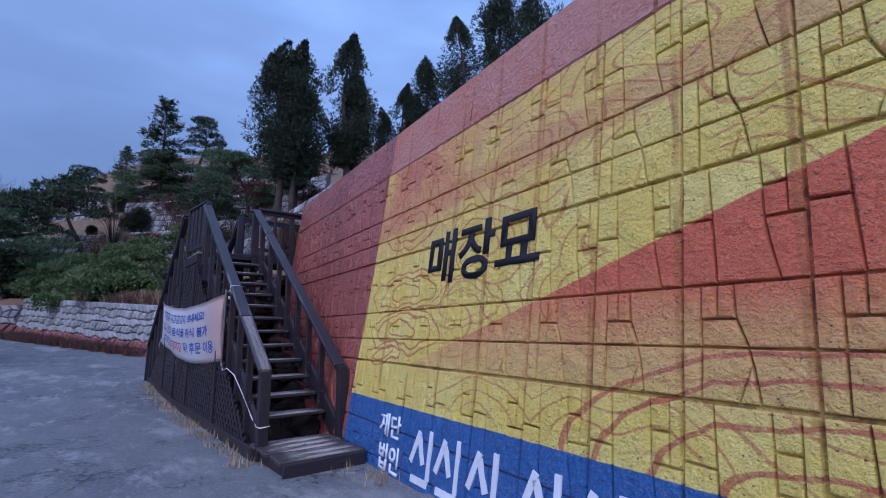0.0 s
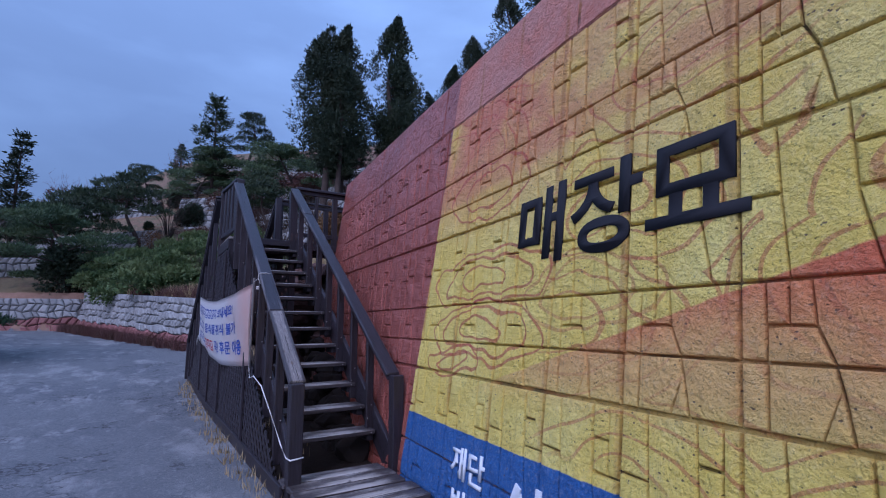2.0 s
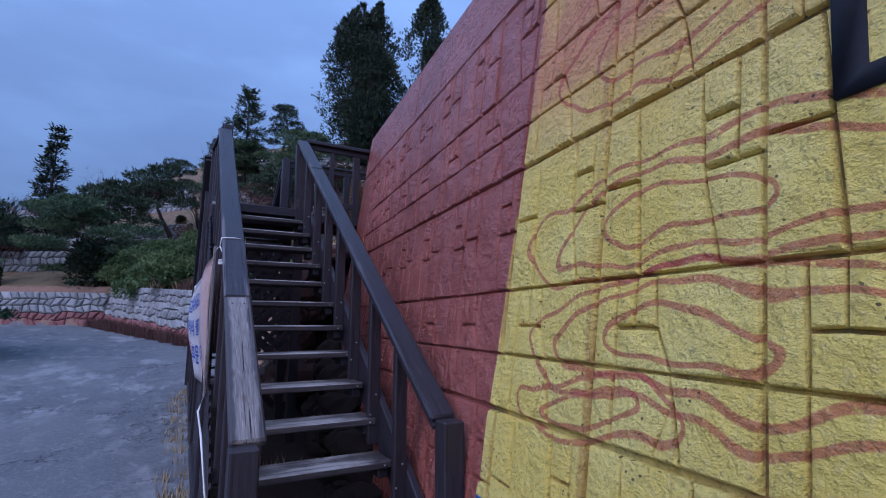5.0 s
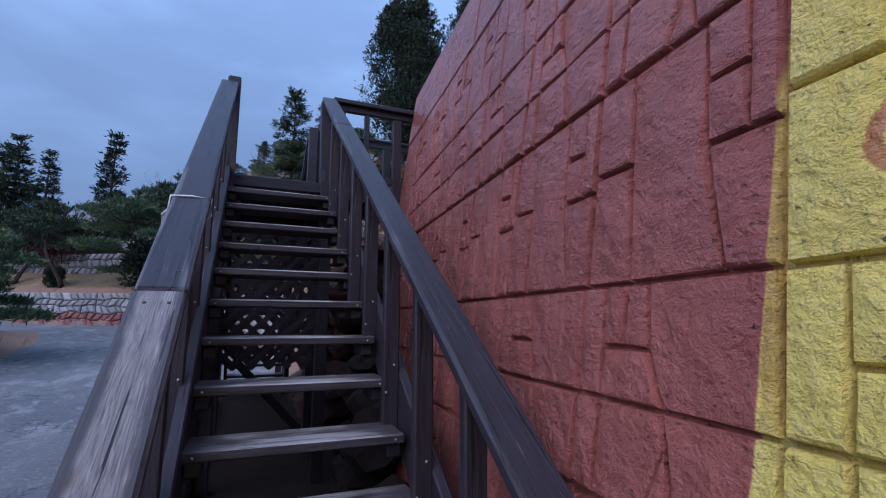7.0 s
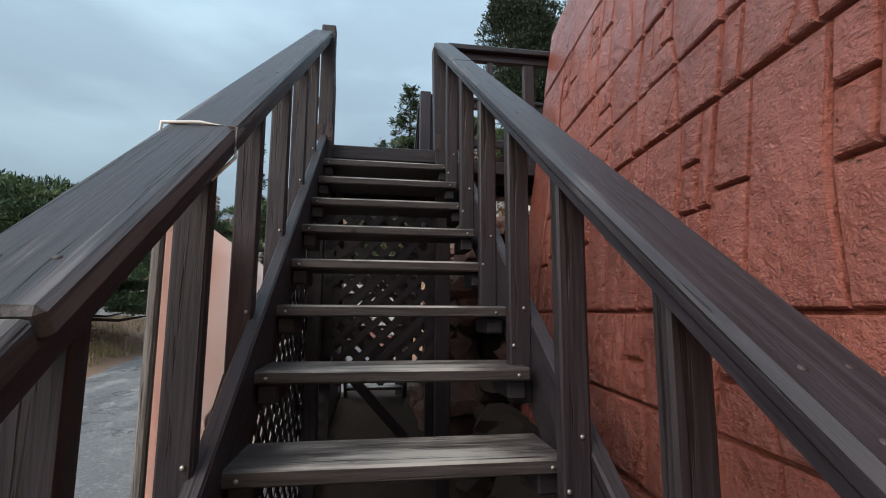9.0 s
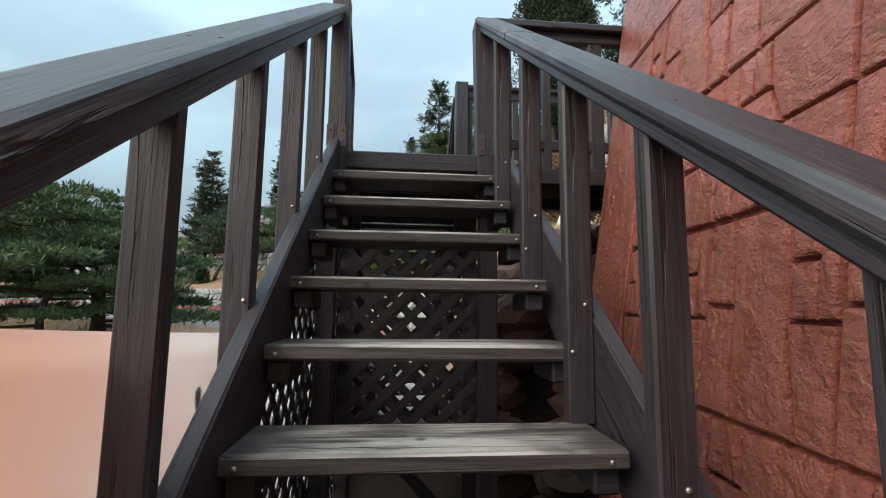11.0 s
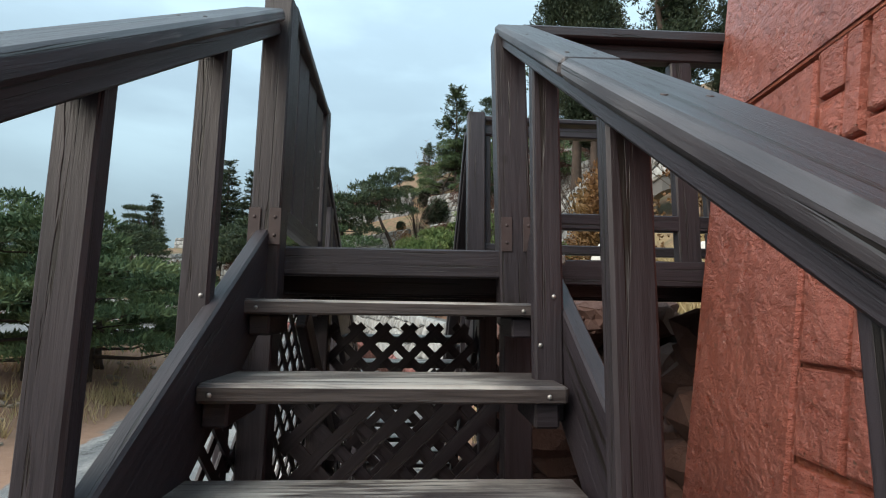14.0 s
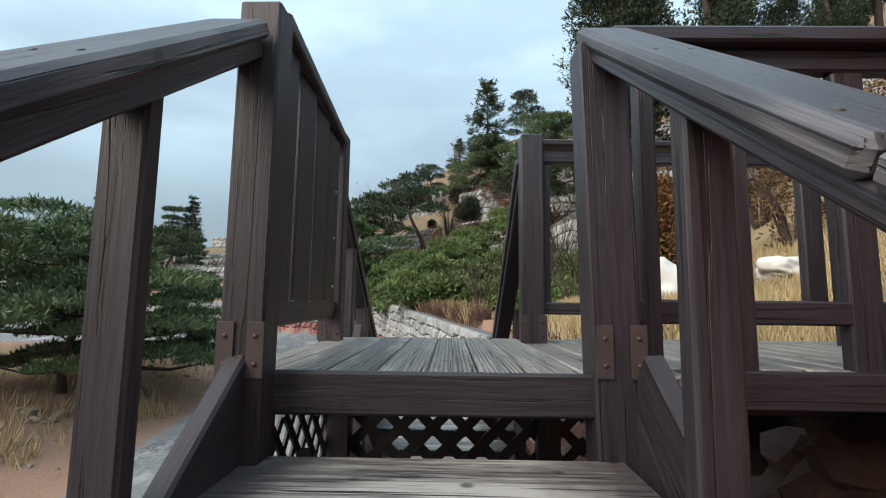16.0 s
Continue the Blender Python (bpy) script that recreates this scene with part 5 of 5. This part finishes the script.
def pine(name, label, height, radius, seed, pads=26, lean=0.12, bare=0.35, leafs=70, size=0.3, crown_mat=None, flat=1.0):
    """A red pine: bent trunk, spreading limbs and flat pads of needles."""
    rnd = random.Random(seed)
    t = tagged(empty(name), label, "tree")
    pts, rad = [], []
    bx, by = rnd.uniform(-1, 1) * lean, rnd.uniform(-1, 1) * lean
    for k in range(9):
        f = k / 8
        pts.append((height * (bx * f + 0.05 * math.sin(f * 7 + seed)), height * (by * f + 0.05 * math.cos(f * 6 + seed) - 0.05), height * f * 0.95 - 0.15))
        rad.append(height * 0.028 * (1 - f) + 0.02)
    trunk = tube_bm(pts, rad, 8)
    cs, ns, ss = [], [], []
    for p in range(pads):
        f = bare + (1 - bare) * (p + 0.5) / pads
        k = min(7, int(f * 8))
        a = Vector(pts[k]).lerp(Vector(pts[k + 1]), f * 8 - k)
        ang = p * 2.4 + rnd.uniform(-0.5, 0.5)
        reach = radius * (1.06 - 0.85 * max(0, (f - 0.45) / 0.55) ** 1.3) * rnd.uniform(0.45, 1.05)
        e = a + Vector((math.cos(ang) * reach, math.sin(ang) * reach, height * rnd.uniform(-0.02, 0.06)))
        mid = (a + e) / 2 + Vector((0, 0, -0.04 * height * rnd.random()))
        tube_bm([a, mid, e], [0.012 * height * (1.1 - f) + 0.012, 0.008 * height * (1.1 - f) + 0.01, 0.006], 5, trunk)
        pr = radius * rnd.uniform(0.26, 0.42)
        for _ in range(leafs):
            rr, aa = pr * math.sqrt(rnd.random()), rnd.uniform(0, 6.283)
            cs.append(e + Vector((math.cos(aa) * rr, math.sin(aa) * rr, pr * 0.30 * flat * (1 - (rr / pr) ** 2) * rnd.uniform(-0.2, 1.2))))
            ns.append((math.cos(aa) * 0.5, math.sin(aa) * 0.5, 0.8))
            ss.append(size * rnd.uniform(0.6, 1.2))
    part("trunk", trunk, BARK, t, smooth=True)
    part("crown", tuft_mesh("crown", cs, ns, ss, 5, crown_mat or NEEDLES, rnd, 0.55, 0.11), None, t)
    return t


def conifer(name, label, height, radius, seed, bare=0.2, dens=1500, mat=None, shape=1.0, size=0.34, spread=0.5):
    """A pointed or ovate tree with dense sprays, ragged in outline, with gaps to the stem."""
    rnd = random.Random(seed)
    t = tagged(empty(name), label, "tree")
    pts = [(0.03 * height * math.sin(k * 0.9 + seed) * k / 8, 0.02 * height * math.cos(k + seed) * k / 8, height * k / 8 * 0.97 - 0.2) for k in range(9)]
    trunk = tube_bm(pts, [height * 0.018 * (1 - k / 8) + 0.02 for k in range(9)], 8)
    cs, ns, ss = [], [], []
    lobes = [(rnd.uniform(0, 6.28), rnd.uniform(bare, 0.95), rnd.uniform(0.5, 1.45)) for _ in range(44)]
    n = 0
    while n < dens:
        ang0, f0, amp = rnd.choice(lobes)
        f = min(1.0, max(bare, f0 + rnd.gauss(0, 0.045)))
        g = (f - bare) / (1 - bare)
        prof = (math.sin(math.pi * min(1, 0.12 + 0.88 * g) ** 0.85) if shape > 1.5 else (1 - g) ** 0.8 * (1 if g > 0.1 else 0.6 + 4 * g)) + 0.05
        ang = ang0 + rnd.gauss(0, 0.30)
        rr = radius * prof * amp * rnd.uniform(0.35, 1.0)
        k = min(7, int(f * 8))
        a = Vector(pts[k]).lerp(Vector(pts[k + 1]), f * 8 - k)
        cs.append(a + Vector((math.cos(ang) * rr, math.sin(ang) * rr, 0)))
        ns.append((math.cos(ang) * 0.6, math.sin(ang) * 0.6, 0.75))
        ss.append(size * rnd.uniform(0.6, 1.3))
        n += 1
    for ang, f, amp in lobes[:26]:
        k = min(7, int(f * 8))
        a = Vector(pts[k]).lerp(Vector(pts[k + 1]), f * 8 - k)
        e = a + Vector((math.cos(ang), math.sin(ang), 0.5)) * radius * 0.6 * (1 - (f - bare) * 0.8)
        tube_bm([a, e], [0.006 * height * (1 - f) + 0.01, 0.008], 4, trunk)
    part("trunk", trunk, BARK, t, smooth=True)
    part("crown", tuft_mesh("crown", cs, ns, ss, 6, mat or CYPRESS, rnd, spread, 0.17), None, t)
    return t


def layered(name, label, height, radius, seed, mat=None, dense=1, bare=0.16):
    """An open fir with whorls of level branches."""
    rnd = random.Random(seed)
    t = tagged(empty(name), label, "tree")
    trunk = tube_bm([(0, 0, -0.2), (0.02, 0, height * 0.5), (0, 0.02, height)], [height * 0.016, height * 0.011, 0.02], 7)
    cs, ns, ss = [], [], []
    z = height * bare
    while z < height * 0.99:
        g = z / height
        for b in range(6 * dense):
            ang = rnd.uniform(0, 6.28)
            ln = radius * (1.03 - g) * rnd.uniform(0.6, 1.1) + 0.1
            e = Vector((math.cos(ang) * ln, math.sin(ang) * ln, z + ln * 0.06))
            tube_bm([(0, 0, z - 0.05), e], [0.03 * (1.1 - g) + 0.01, 0.006], 4, trunk)
            for q in range(int(16 * ln / radius) + 5):
                f = rnd.uniform(0.25, 1)
                cs.append(e * f + Vector((rnd.gauss(0, 0.12), rnd.gauss(0, 0.12), z * (1 - f) + rnd.gauss(0, 0.05))))
                ns.append((math.cos(ang), math.sin(ang), 0.35))
                ss.append(0.34 * rnd.uniform(0.6, 1.2))
        z += height * rnd.uniform(0.05, 0.075)
    part("trunk", trunk, BARK, t, smooth=True)
    part("crown", tuft_mesh("crown", cs, ns, ss, 5, mat or CYPRESS, rnd, 0.4, 0.13), None, t)
    return t


def shrub(name, label, rx, ry, rz, seed, mat, leaves=900, size=0.14, lobes=9, width=0.22):
    rnd = random.Random(seed)
    t = tagged(empty(name), label, "shrub")
    balls = [(Vector((rnd.uniform(-0.6, 0.6) * rx, rnd.uniform(-0.6, 0.6) * ry, rz * rnd.uniform(0.3, 0.75))), rnd.uniform(0.4, 0.62)) for _ in range(lobes)]
    cs, ns, ss = [], [], []
    for _ in range(leaves):
        c, r = rnd.choice(balls)
        d = Vector((rnd.gauss(0, 1), rnd.gauss(0, 1), rnd.gauss(0.3, 0.8))).normalized()
        f = rnd.uniform(0.65, 1.05) * r
        p = c + Vector((d.x * rx * f, d.y * ry * f, d.z * rz * f * 0.85))
        cs.append((p.x, p.y, max(0.02, p.z)))
        ns.append(tuple(d + Vector((0, 0, 0.4))))
        ss.append(size * rnd.uniform(0.6, 1.3))
    stems = bmesh.new()
    for c, r in balls:
        tube_bm([(c.x * 0.2, c.y * 0.2, -0.1), c * 0.6, c], [0.03, 0.02, 0.01], 5, stems)
    part("stem", stems, BARK, t)
    part("crown", tuft_mesh("crown", cs, ns, ss, 4, mat, rnd, 0.6, width), None, t)
    return t


def bare_shrub(name, label, height, radius, seed, stems=26, mat=None):
    rnd = random.Random(seed)
    t = tagged(empty(name), label, "shrub")
    bm = bmesh.new()
    for _ in range(stems):
        a = rnd.uniform(0, 6.28)
        r = radius * rnd.uniform(0.4, 1.0)
        h = height * rnd.uniform(0.6, 1.05)
        p1 = Vector((math.cos(a) * r * 0.35, math.sin(a) * r * 0.35, h * 0.5))
        p2 = Vector((math.cos(a) * r, math.sin(a) * r, h))
        tube_bm([(math.cos(a) * 0.08, math.sin(a) * 0.08, -0.1), p1, p2], [0.016, 0.011, 0.004], 4, bm)
        for _ in range(4):
            f = rnd.uniform(0.4, 0.95)
            q = p1.lerp(p2, f)
            tube_bm([q, q + Vector((rnd.gauss(0, 0.16), rnd.gauss(0, 0.16), rnd.uniform(0.1, 0.35))) * radius], [0.007, 0.003], 3, bm)
    part("stem", bm, mat or BARK, t)
    return t


def place(ob, x, y, turn=0, scale=1.0, dz=0.0):
    ob.matrix_basis = pose(x, y, ground_z(x, y) + dz, 0, 0, turn) @ Matrix.Scale(scale, 4)
    return ob


def again(ob, x, y, turn=0, scale=1.0, dz=0.0):
    c = copy_thing(ob, pose(x, y, ground_z(x, y) + dz, 0, 0, turn))
    c.scale = (scale, scale, scale)
    return c


def plants():
    # tall dark cypresses above the wall
    cy1 = place(conifer("cypress_tree", "tall dark evergreen cypress with ragged crown on slope", 12.6, 1.55, 31, 0.32, 7200, shape=2, size=0.15), 8.6, 26.0)
    cy2 = place(conifer("cypress_tree", "tall dark evergreen cypress with ragged crown on slope", 12.0, 1.5, 32, 0.26, 7000, shape=2, size=0.15), 12.6, 26.0)
    for c in (cy1, cy2):
        c["group"] = "cypresses above the wall"
    for x, y, k, h, turn in ((9.6, 26.4, 2, 12.6, 40), (9.2, 25.4, 1, 10.5, 90), (13.6, 27.0, 1, 9.5, 200), (15.6, 24.0, 2, 7.2, 10), (17.3, 24.0, 1, 8.7, 70), (18.6, 22.0, 2, 10.8, 130), (20.0, 20.0, 1, 12.5, 200), (23.8, 20.0, 2, 12.8, 250), (26.0, 16.0, 1, 12.0, 20), (16.6, 25.2, 2, 6.5, 60), (14.6, 25.0, 1, 6.0, 160), (17.9, 26.2, 2, 6.0, 310)):
        again(cy1 if k == 1 else cy2, x, y, turn, h / (12.6 if k == 1 else 12.0))
    # pines and firs over the hillside
    p0 = place(layered("pine_tree", "tall dark pointed pine with layered boughs", 10.2, 4.3, 47, NEEDLES, 2, 0.24), 5.5, 49)
    p1 = place(pine("pine_tree", "tall dark red pine with flat pads of needles", 10.2, 3.6, 41, 13, 0.10, 0.42, 170, 0.36), 9.3, 52)
    p1.scale = (0.66, 0.66, 0.66)
    p2 = place(pine("pine_tree", "leaning dark pine with bare bent trunk and flat crown", 5.2, 3.2, 45, 11, 0.42, 0.55, 150, 0.28), 0.2, 42)
    p3 = place(pine("pine_tree", "small bent garden pine with layered green crown", 4.1, 2.7, 43, 17, 0.30, 0.16, 330, 0.17, GARDEN_NEEDLES, 0.62), -5.0, 19.2, 30)
    f1 = place(layered("fir_tree", "slender dark fir with open level branches", 9.2, 2.0, 44), -12.7, 45)
    for ob, x, y, turn, h in ((p0, 3.2, 56, 90, 4.5), (p2, 0.2, 54, 80, 3.4), (p3, -2.5, 35.3, 30, 5.0), (p2, -2.2, 40.2, 12, 4.9), (p3, 6.9, 49.6, 20, 4.4), (p3, 4.2, 49.2, 200, 4.2), (p3, 9.7, 35, 10, 5.0), (p2, -7.5, 37.6, 10, 4.6), (p2, -5.0, 40, 150, 4.6),
                              (p1, -14, 50, 60, 5.5), (p2, -20, 45, 250, 5.0), (p1, -25, 55, 20, 6.0),
                              (p3, -5.9, 18.2, 200, 3.1), (p3, -5.6, 20.4, 80, 3.3), (p3, -8.3, 16.4, 140, 4.3), (p3, -10.5, 21, 280, 4.8), (p3, -9.0, 26, 60, 4.0), (p2, 6.6, 29, 10, 4.0), (p2, -17, 40.5, 60, 4.5), (p3, -30, 50, 0, 6), (p2, -10.4, 41, 200, 4.2)):
        again(ob, x, y, turn, h / {p0: 10.2, p1: 10.2, p2: 5.2, p3: 4.1}[ob])
    for x, y, h in ((-14.0, 46.5, 8.6), (-11.6, 47.0, 8.0), (-13.0, 44.2, 6.0), (-7.2, 45, 9.0), (-3.4, 55, 3.2), (-26, 60, 6.0), (-22, 52, 7.0), (-33, 55, 8.0)):
        again(f1, x, y, x * 20, h / 9.2)
    bt = place(bare_shrub("bare_tree", "leafless reddish brown tree on the ridge", 4.2, 2.0, 66, 30, RED_TWIG), -4.8, 52)
    bt["category"] = "tree"
    again(bt, 3.4, 52, 60, 1.1)
    # rounded clipped shrubs and green bushes above the stone wall
    s1 = place(shrub("clipped_bush", "round dark clipped evergreen bush", 0.95, 0.95, 1.7, 51, CYPRESS, 1500, 0.16), -2.9, 34.9, 0, 1.35)
    s2 = place(shrub("green_bush", "spreading green juniper bush on the bank", 1.8, 1.4, 1.3, 52, JUNIPER, 2600, 0.17), 1.4, 26.4)
    s3 = place(shrub("green_bush", "light green leafy bush on the slope", 1.1, 1.0, 1.1, 53, SHRUB, 1000, 0.16), 3.4, 25.0)
    for x, y, s, t in ((-0.2, 29.4, 0.8, 30), (2.9, 29.2, 1.15, 70), (-1.0, 32.2, 0.75, 100), (3.9, 26.6, 0.95, 150), (0.7, 34.0, 1.05, 10), (5.5, 27.4, 0.9, 60), (-2.0, 38, 1.0, 0), (6.2, 22.5, 0.7, 20)):
        again(s2, x, y, t, s)
    j1 = place(pine("juniper_tree", "low spreading green garden pine in mounded tiers", 2.6, 1.9, 57, 12, 0.18, 0.22, 260, 0.17, JUNIPER, 1.5), 2.4, 27.6)
    for x, y, s, t in ((0.9, 30.6, 0.9, 60), (4.6, 28.6, 1.1, 140), (-0.4, 34.6, 0.95, 220), (3.2, 31.8, 1.0, 290)):
        again(j1, x, y, t, s)
    for x, y, s, t in ((4.4, 23.2, 1.0, 40), (2.6, 26.2, 0.9, 80), (3.9, 29, 1.1, 120), (1.8, 31, 1.0, 170), (5.6, 24.6, 0.9, 10), (4.3, 19.5, 0.8, 33), (5.2, 20.3, 0.9, 99)):
        again(s3, x, y, t, s)
    for x, y, s in ((-8, 39, 0.6), (-11.5, 40.5, 0.7), (-6, 41.5, 0.7), (-15, 42, 0.8), (-2.5, 44, 0.7), (4, 44, 0.9), (-18, 43.5, 0.7)):
        again(s1, x, y, x * 30, s)
    # brown and reddish growth
    b1 = place(shrub("brown_hedge_cypress", "rust brown dried columnar cypress bush", 0.55, 0.5, 2.0, 61, BROWN_LEAF, 3600, 0.075, 14), 5.35, 15.0)
    b2 = place(shrub("leafy_shrub", "thin shrub with yellow-brown autumn leaves", 0.9, 0.8, 1.7, 62, BROWN_LEAF, 900, 0.05, 10, 0.4), 7.5, 15.2)
    for x, y, s, t in ((8.4, 15.6, 1.0, 30), (9.2, 15.0, 0.9, 80), (6.6, 17.6, 1.2, 140), (10.0, 17, 1.1, 200)):
        again(b2, x, y, t, s)
    again(b1, 6.9, 19.0, 40, 1.1)
    w1 = place(bare_shrub("bare_shrub", "leafless grey twiggy shrub on the slope", 2.2, 1.5, 63, 34), 4.6, 21.5)
    for x, y, s, t in ((6.0, 24.0, 1.2, 30), (7.6, 22.4, 1.2, 90), (3.3, 22.6, 0.8, 140), (4.9, 17.8, 0.8, 60), (8.8, 18.0, 1.0, 10), (2.2, 43, 1.6, 0)):
        again(w1, x, y, t, s)
    r1 = place(shrub("red_shrub", "low dull red autumn shrub", 1.6, 1.3, 0.9, 64, RED_LEAF, 2600, 0.085), 5.9, 8.6)
    for k in range(4, 14):
        again(r1, 4.75 + 0.14 * k + (k % 3) * 0.3, 11.5 - 1.15 * k if k > 1 else 12.2 + k, k * 47, 0.6 + 0.08 * (k % 4))
    for x, y, s in ((9, 40, 1.5), (12, 42, 1.6), (14, 38, 1.6), (10.5, 46, 1.8), (6.8, 45, 1.5), (15, 47, 1.9), (17, 42, 1.8), (3.8, 40.5, 1.1), (11, 35, 1.3)):
        again(r1, x, y, x * 40, s)
    rnd = random.Random(99)
    for k in range(46):
        x, d = rnd.uniform(-24, 17), rnd.uniform(4, 24)
        lo, hi = 12.0, 110.0
        for _ in range(20):
            mid = (lo + hi) / 2
            lo, hi = (mid, hi) if edge_distance(x, mid) < d else (lo, mid)
        if hi > 62 or hi < 21:
            continue
        again((r1, w1, s1, b2)[k % 4], x, hi, rnd.uniform(0, 360), (1.3, 1.0, 0.55, 1.1)[k % 4] * rnd.uniform(0.7, 1.3))


plants()


def grass_field(name, label, spots, count, height, seed, mat):
    """Blades scattered over patches of ground (x, y, radius)."""
    rnd = random.Random(seed)
    V, F = [], []
    for _ in range(count):
        x0, y0, r = rnd.choice(spots)
        a, q = rnd.uniform(0, 6.28), r * math.sqrt(rnd.random())
        x, y = x0 + math.cos(a) * q, y0 + math.sin(a) * q
        z = ground_z(x, y)
        for _ in range(3):
            h = height * rnd.uniform(0.4, 1.2)
            dx, dy = rnd.gauss(0, 0.3) * h, rnd.gauss(0, 0.3) * h
            w = rnd.uniform(0.004, 0.010) * (1 + height)
            t = rnd.uniform(0, 6.28)
            ox, oy = math.cos(t) * w, math.sin(t) * w
            xx, yy = x + rnd.gauss(0, 0.04), y + rnd.gauss(0, 0.04)
            n = len(V)
            V.extend(((xx - ox, yy - oy, z - 0.02), (xx + ox, yy + oy, z - 0.02), (xx + dx, yy + dy, z + h)))
            F.append((n, n + 1, n + 2))
    me = bpy.data.meshes.new(name)
    me.from_pydata(V, [], F)
    me.materials.append(mat)
    return tagged(new(name, me), label, "grass", kind="stuff")


grass_field("dry_grass", "straw-coloured dry lawn grass behind the landing", [(4.4, 12.4, 1.3), (4.8, 14.0, 1.8), (6.6, 13.2, 2.0), (5.6, 15.4, 2.2), (8.2, 13.2, 2.0), (4.2, 16.5, 1.0)], 14000, 0.16, 71, DRY)
grass_field("dry_grass", "tall dry grass on the roadside bank", [(-4.6, 17, 1.2), (-5.2, 20, 1.8), (-6.2, 16.0, 1.6), (-7.5, 20, 2.2), (-5.6, 23.5, 1.8), (-4.4, 15.4, 0.5), (-4.0, 18.4, 0.5)], 800, 0.30, 72, DRY)
grass_field("dry_grass", "dry weeds along the foot of the stairs", [(1.66, 5.4 + 0.5 * k, 0.14) for k in range(16)] + [(2.4, 4.4, 0.3), (2.5, 4.1, 0.2), (2.2, 7.0, 0.3), (2.4, 8.2, 0.3)], 230, 0.11, 73, DRY)
grass_field("dry_brush", "reddish brown dead brush along the top of the stone wall", [(2.6 - 0.45 * k, 20.8 + 1.2 * k, 0.8) for k in range(11)], 6500, 0.42, 74, RED_LEAF)
grass_field("dry_grass", "pale dry grass tufts above the stone wall", [(3.0 - 0.5 * k, 21.0 + 1.5 * k, 0.4) for k in range(7)], 700, 0.5, 75, DRY)


def rocks():
    """Reddish rocks in the earth bank below the landing and pale rocks on the lawn."""
    rnd = random.Random(81)

    def rock(name, label, x, y, z, s, mat, cat="rock", flat=0.7):
        bm = bmesh.new()
        soft = cat == "sack"
        bmesh.ops.create_icosphere(bm, subdivisions=4 if soft else 2, radius=1.0)
        o = Vector((rnd.uniform(0, 50), rnd.uniform(0, 50), 0))
        for v in bm.verts:
            f = 1 + 0.55 * noise.noise(v.co * 1.1 + o) + 0.15 * noise.noise(v.co * 3 + o) + (0.14 * abs(noise.noise(v.co * 4.3 + o)) if soft else 0.05 * noise.noise(v.co * 7 + o))
            v.co = Vector((v.co.x * s * f, v.co.y * s * f * 0.9, v.co.z * s * f * flat))
        ob = new(name, mesh_of(bm, name, mat, soft))
        ob.matrix_basis = pose(x, y, z, 0, 0, rnd.uniform(0, 360))
        return tagged(ob, label, cat)

    for k in range(110):
        z = rnd.uniform(0.1, 2.3)
        y = rnd.uniform(9.6, 10.3)
        x = 3.55 + 0.45 * z / 2.3 + rnd.uniform(-0.08, 0.1)
        if k % 2:
            y, x = rnd.uniform(10.5, 13.2), 3.06 + 0.34 * z / 2.4 + rnd.uniform(-0.05, 0.08)
        rock("bank_rock", "rough reddish rock set in the earth bank", x, y, z, rnd.uniform(0.16, 0.34), ROCK)["group"] = "rocks in the bank"
    for k in range(46):
        x, y = rnd.uniform(3.35, 4.15), rnd.uniform(10.45, 11.9)
        z = ground_z(x, y)
        if 0.5 < z < 2.45:
            rock("bank_rock", "rough reddish rock set in the earth bank", x, y, z, rnd.uniform(0.13, 0.26), ROCK)["group"] = "rocks in the bank"
    # added heap fills the gap beside the stairs, its shade in the colour
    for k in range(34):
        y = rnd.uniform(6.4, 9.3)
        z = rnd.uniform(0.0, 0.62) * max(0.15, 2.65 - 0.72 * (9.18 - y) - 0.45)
        rock("bank_rock", "stone added between the stairs and the wall, coloured as dark as the gap's shade", 2.204 + 0.0998 * y + 0.1483 * z - 0.10 - 0.10 * rnd.random(), y, z, rnd.uniform(0.13, 0.2), GAP_STONE)["group"] = "rocks in the bank"
    for k in range(9):
        x, y = 3.05 + rnd.uniform(-0.2, 0.9), 17.8 + rnd.uniform(-1.2, 0.8)
        rock("boulder", "pale rounded boulder at the end of the stone wall", x, y, ground_z(x, y) + 0.05, rnd.uniform(0.15, 0.3), STONE)["group"] = "boulders by the wall"
    for k in range(46):
        y = rnd.uniform(13.2, 23.0)
        x = -3.1 - 0.12 * max(0.0, y - 14) - rnd.uniform(0.0, 2.2)
        rock("roadside_stone", "small brown stone lying on the bare soil bank", x, y, ground_z(x, y) + 0.01, rnd.uniform(0.03, 0.11) * (1.6 if k % 9 == 0 else 1.0), SOIL_STONE)["group"] = "stones on the soil bank"
    for x, y, s in ((4.0, 18.6, 0.35), (4.5, 18.9, 0.28), (3.7, 19.2, 0.3), (4.9, 18.4, 0.22)):
        rock("boulder", "pale rough garden boulder on the lawn", x, y, ground_z(x, y) + 0.1, s, STONE)["group"] = "garden boulders"
    for x, y, s, f in ((4.95, 13.9, 0.34, 1.0), (6.38, 13.9, 0.26, 0.6)):
        rock("white_sack", "white crumpled sack lying on the dry lawn", x, y, ground_z(x, y) + 0.16, s, CLOTH, "sack", f)


rocks()
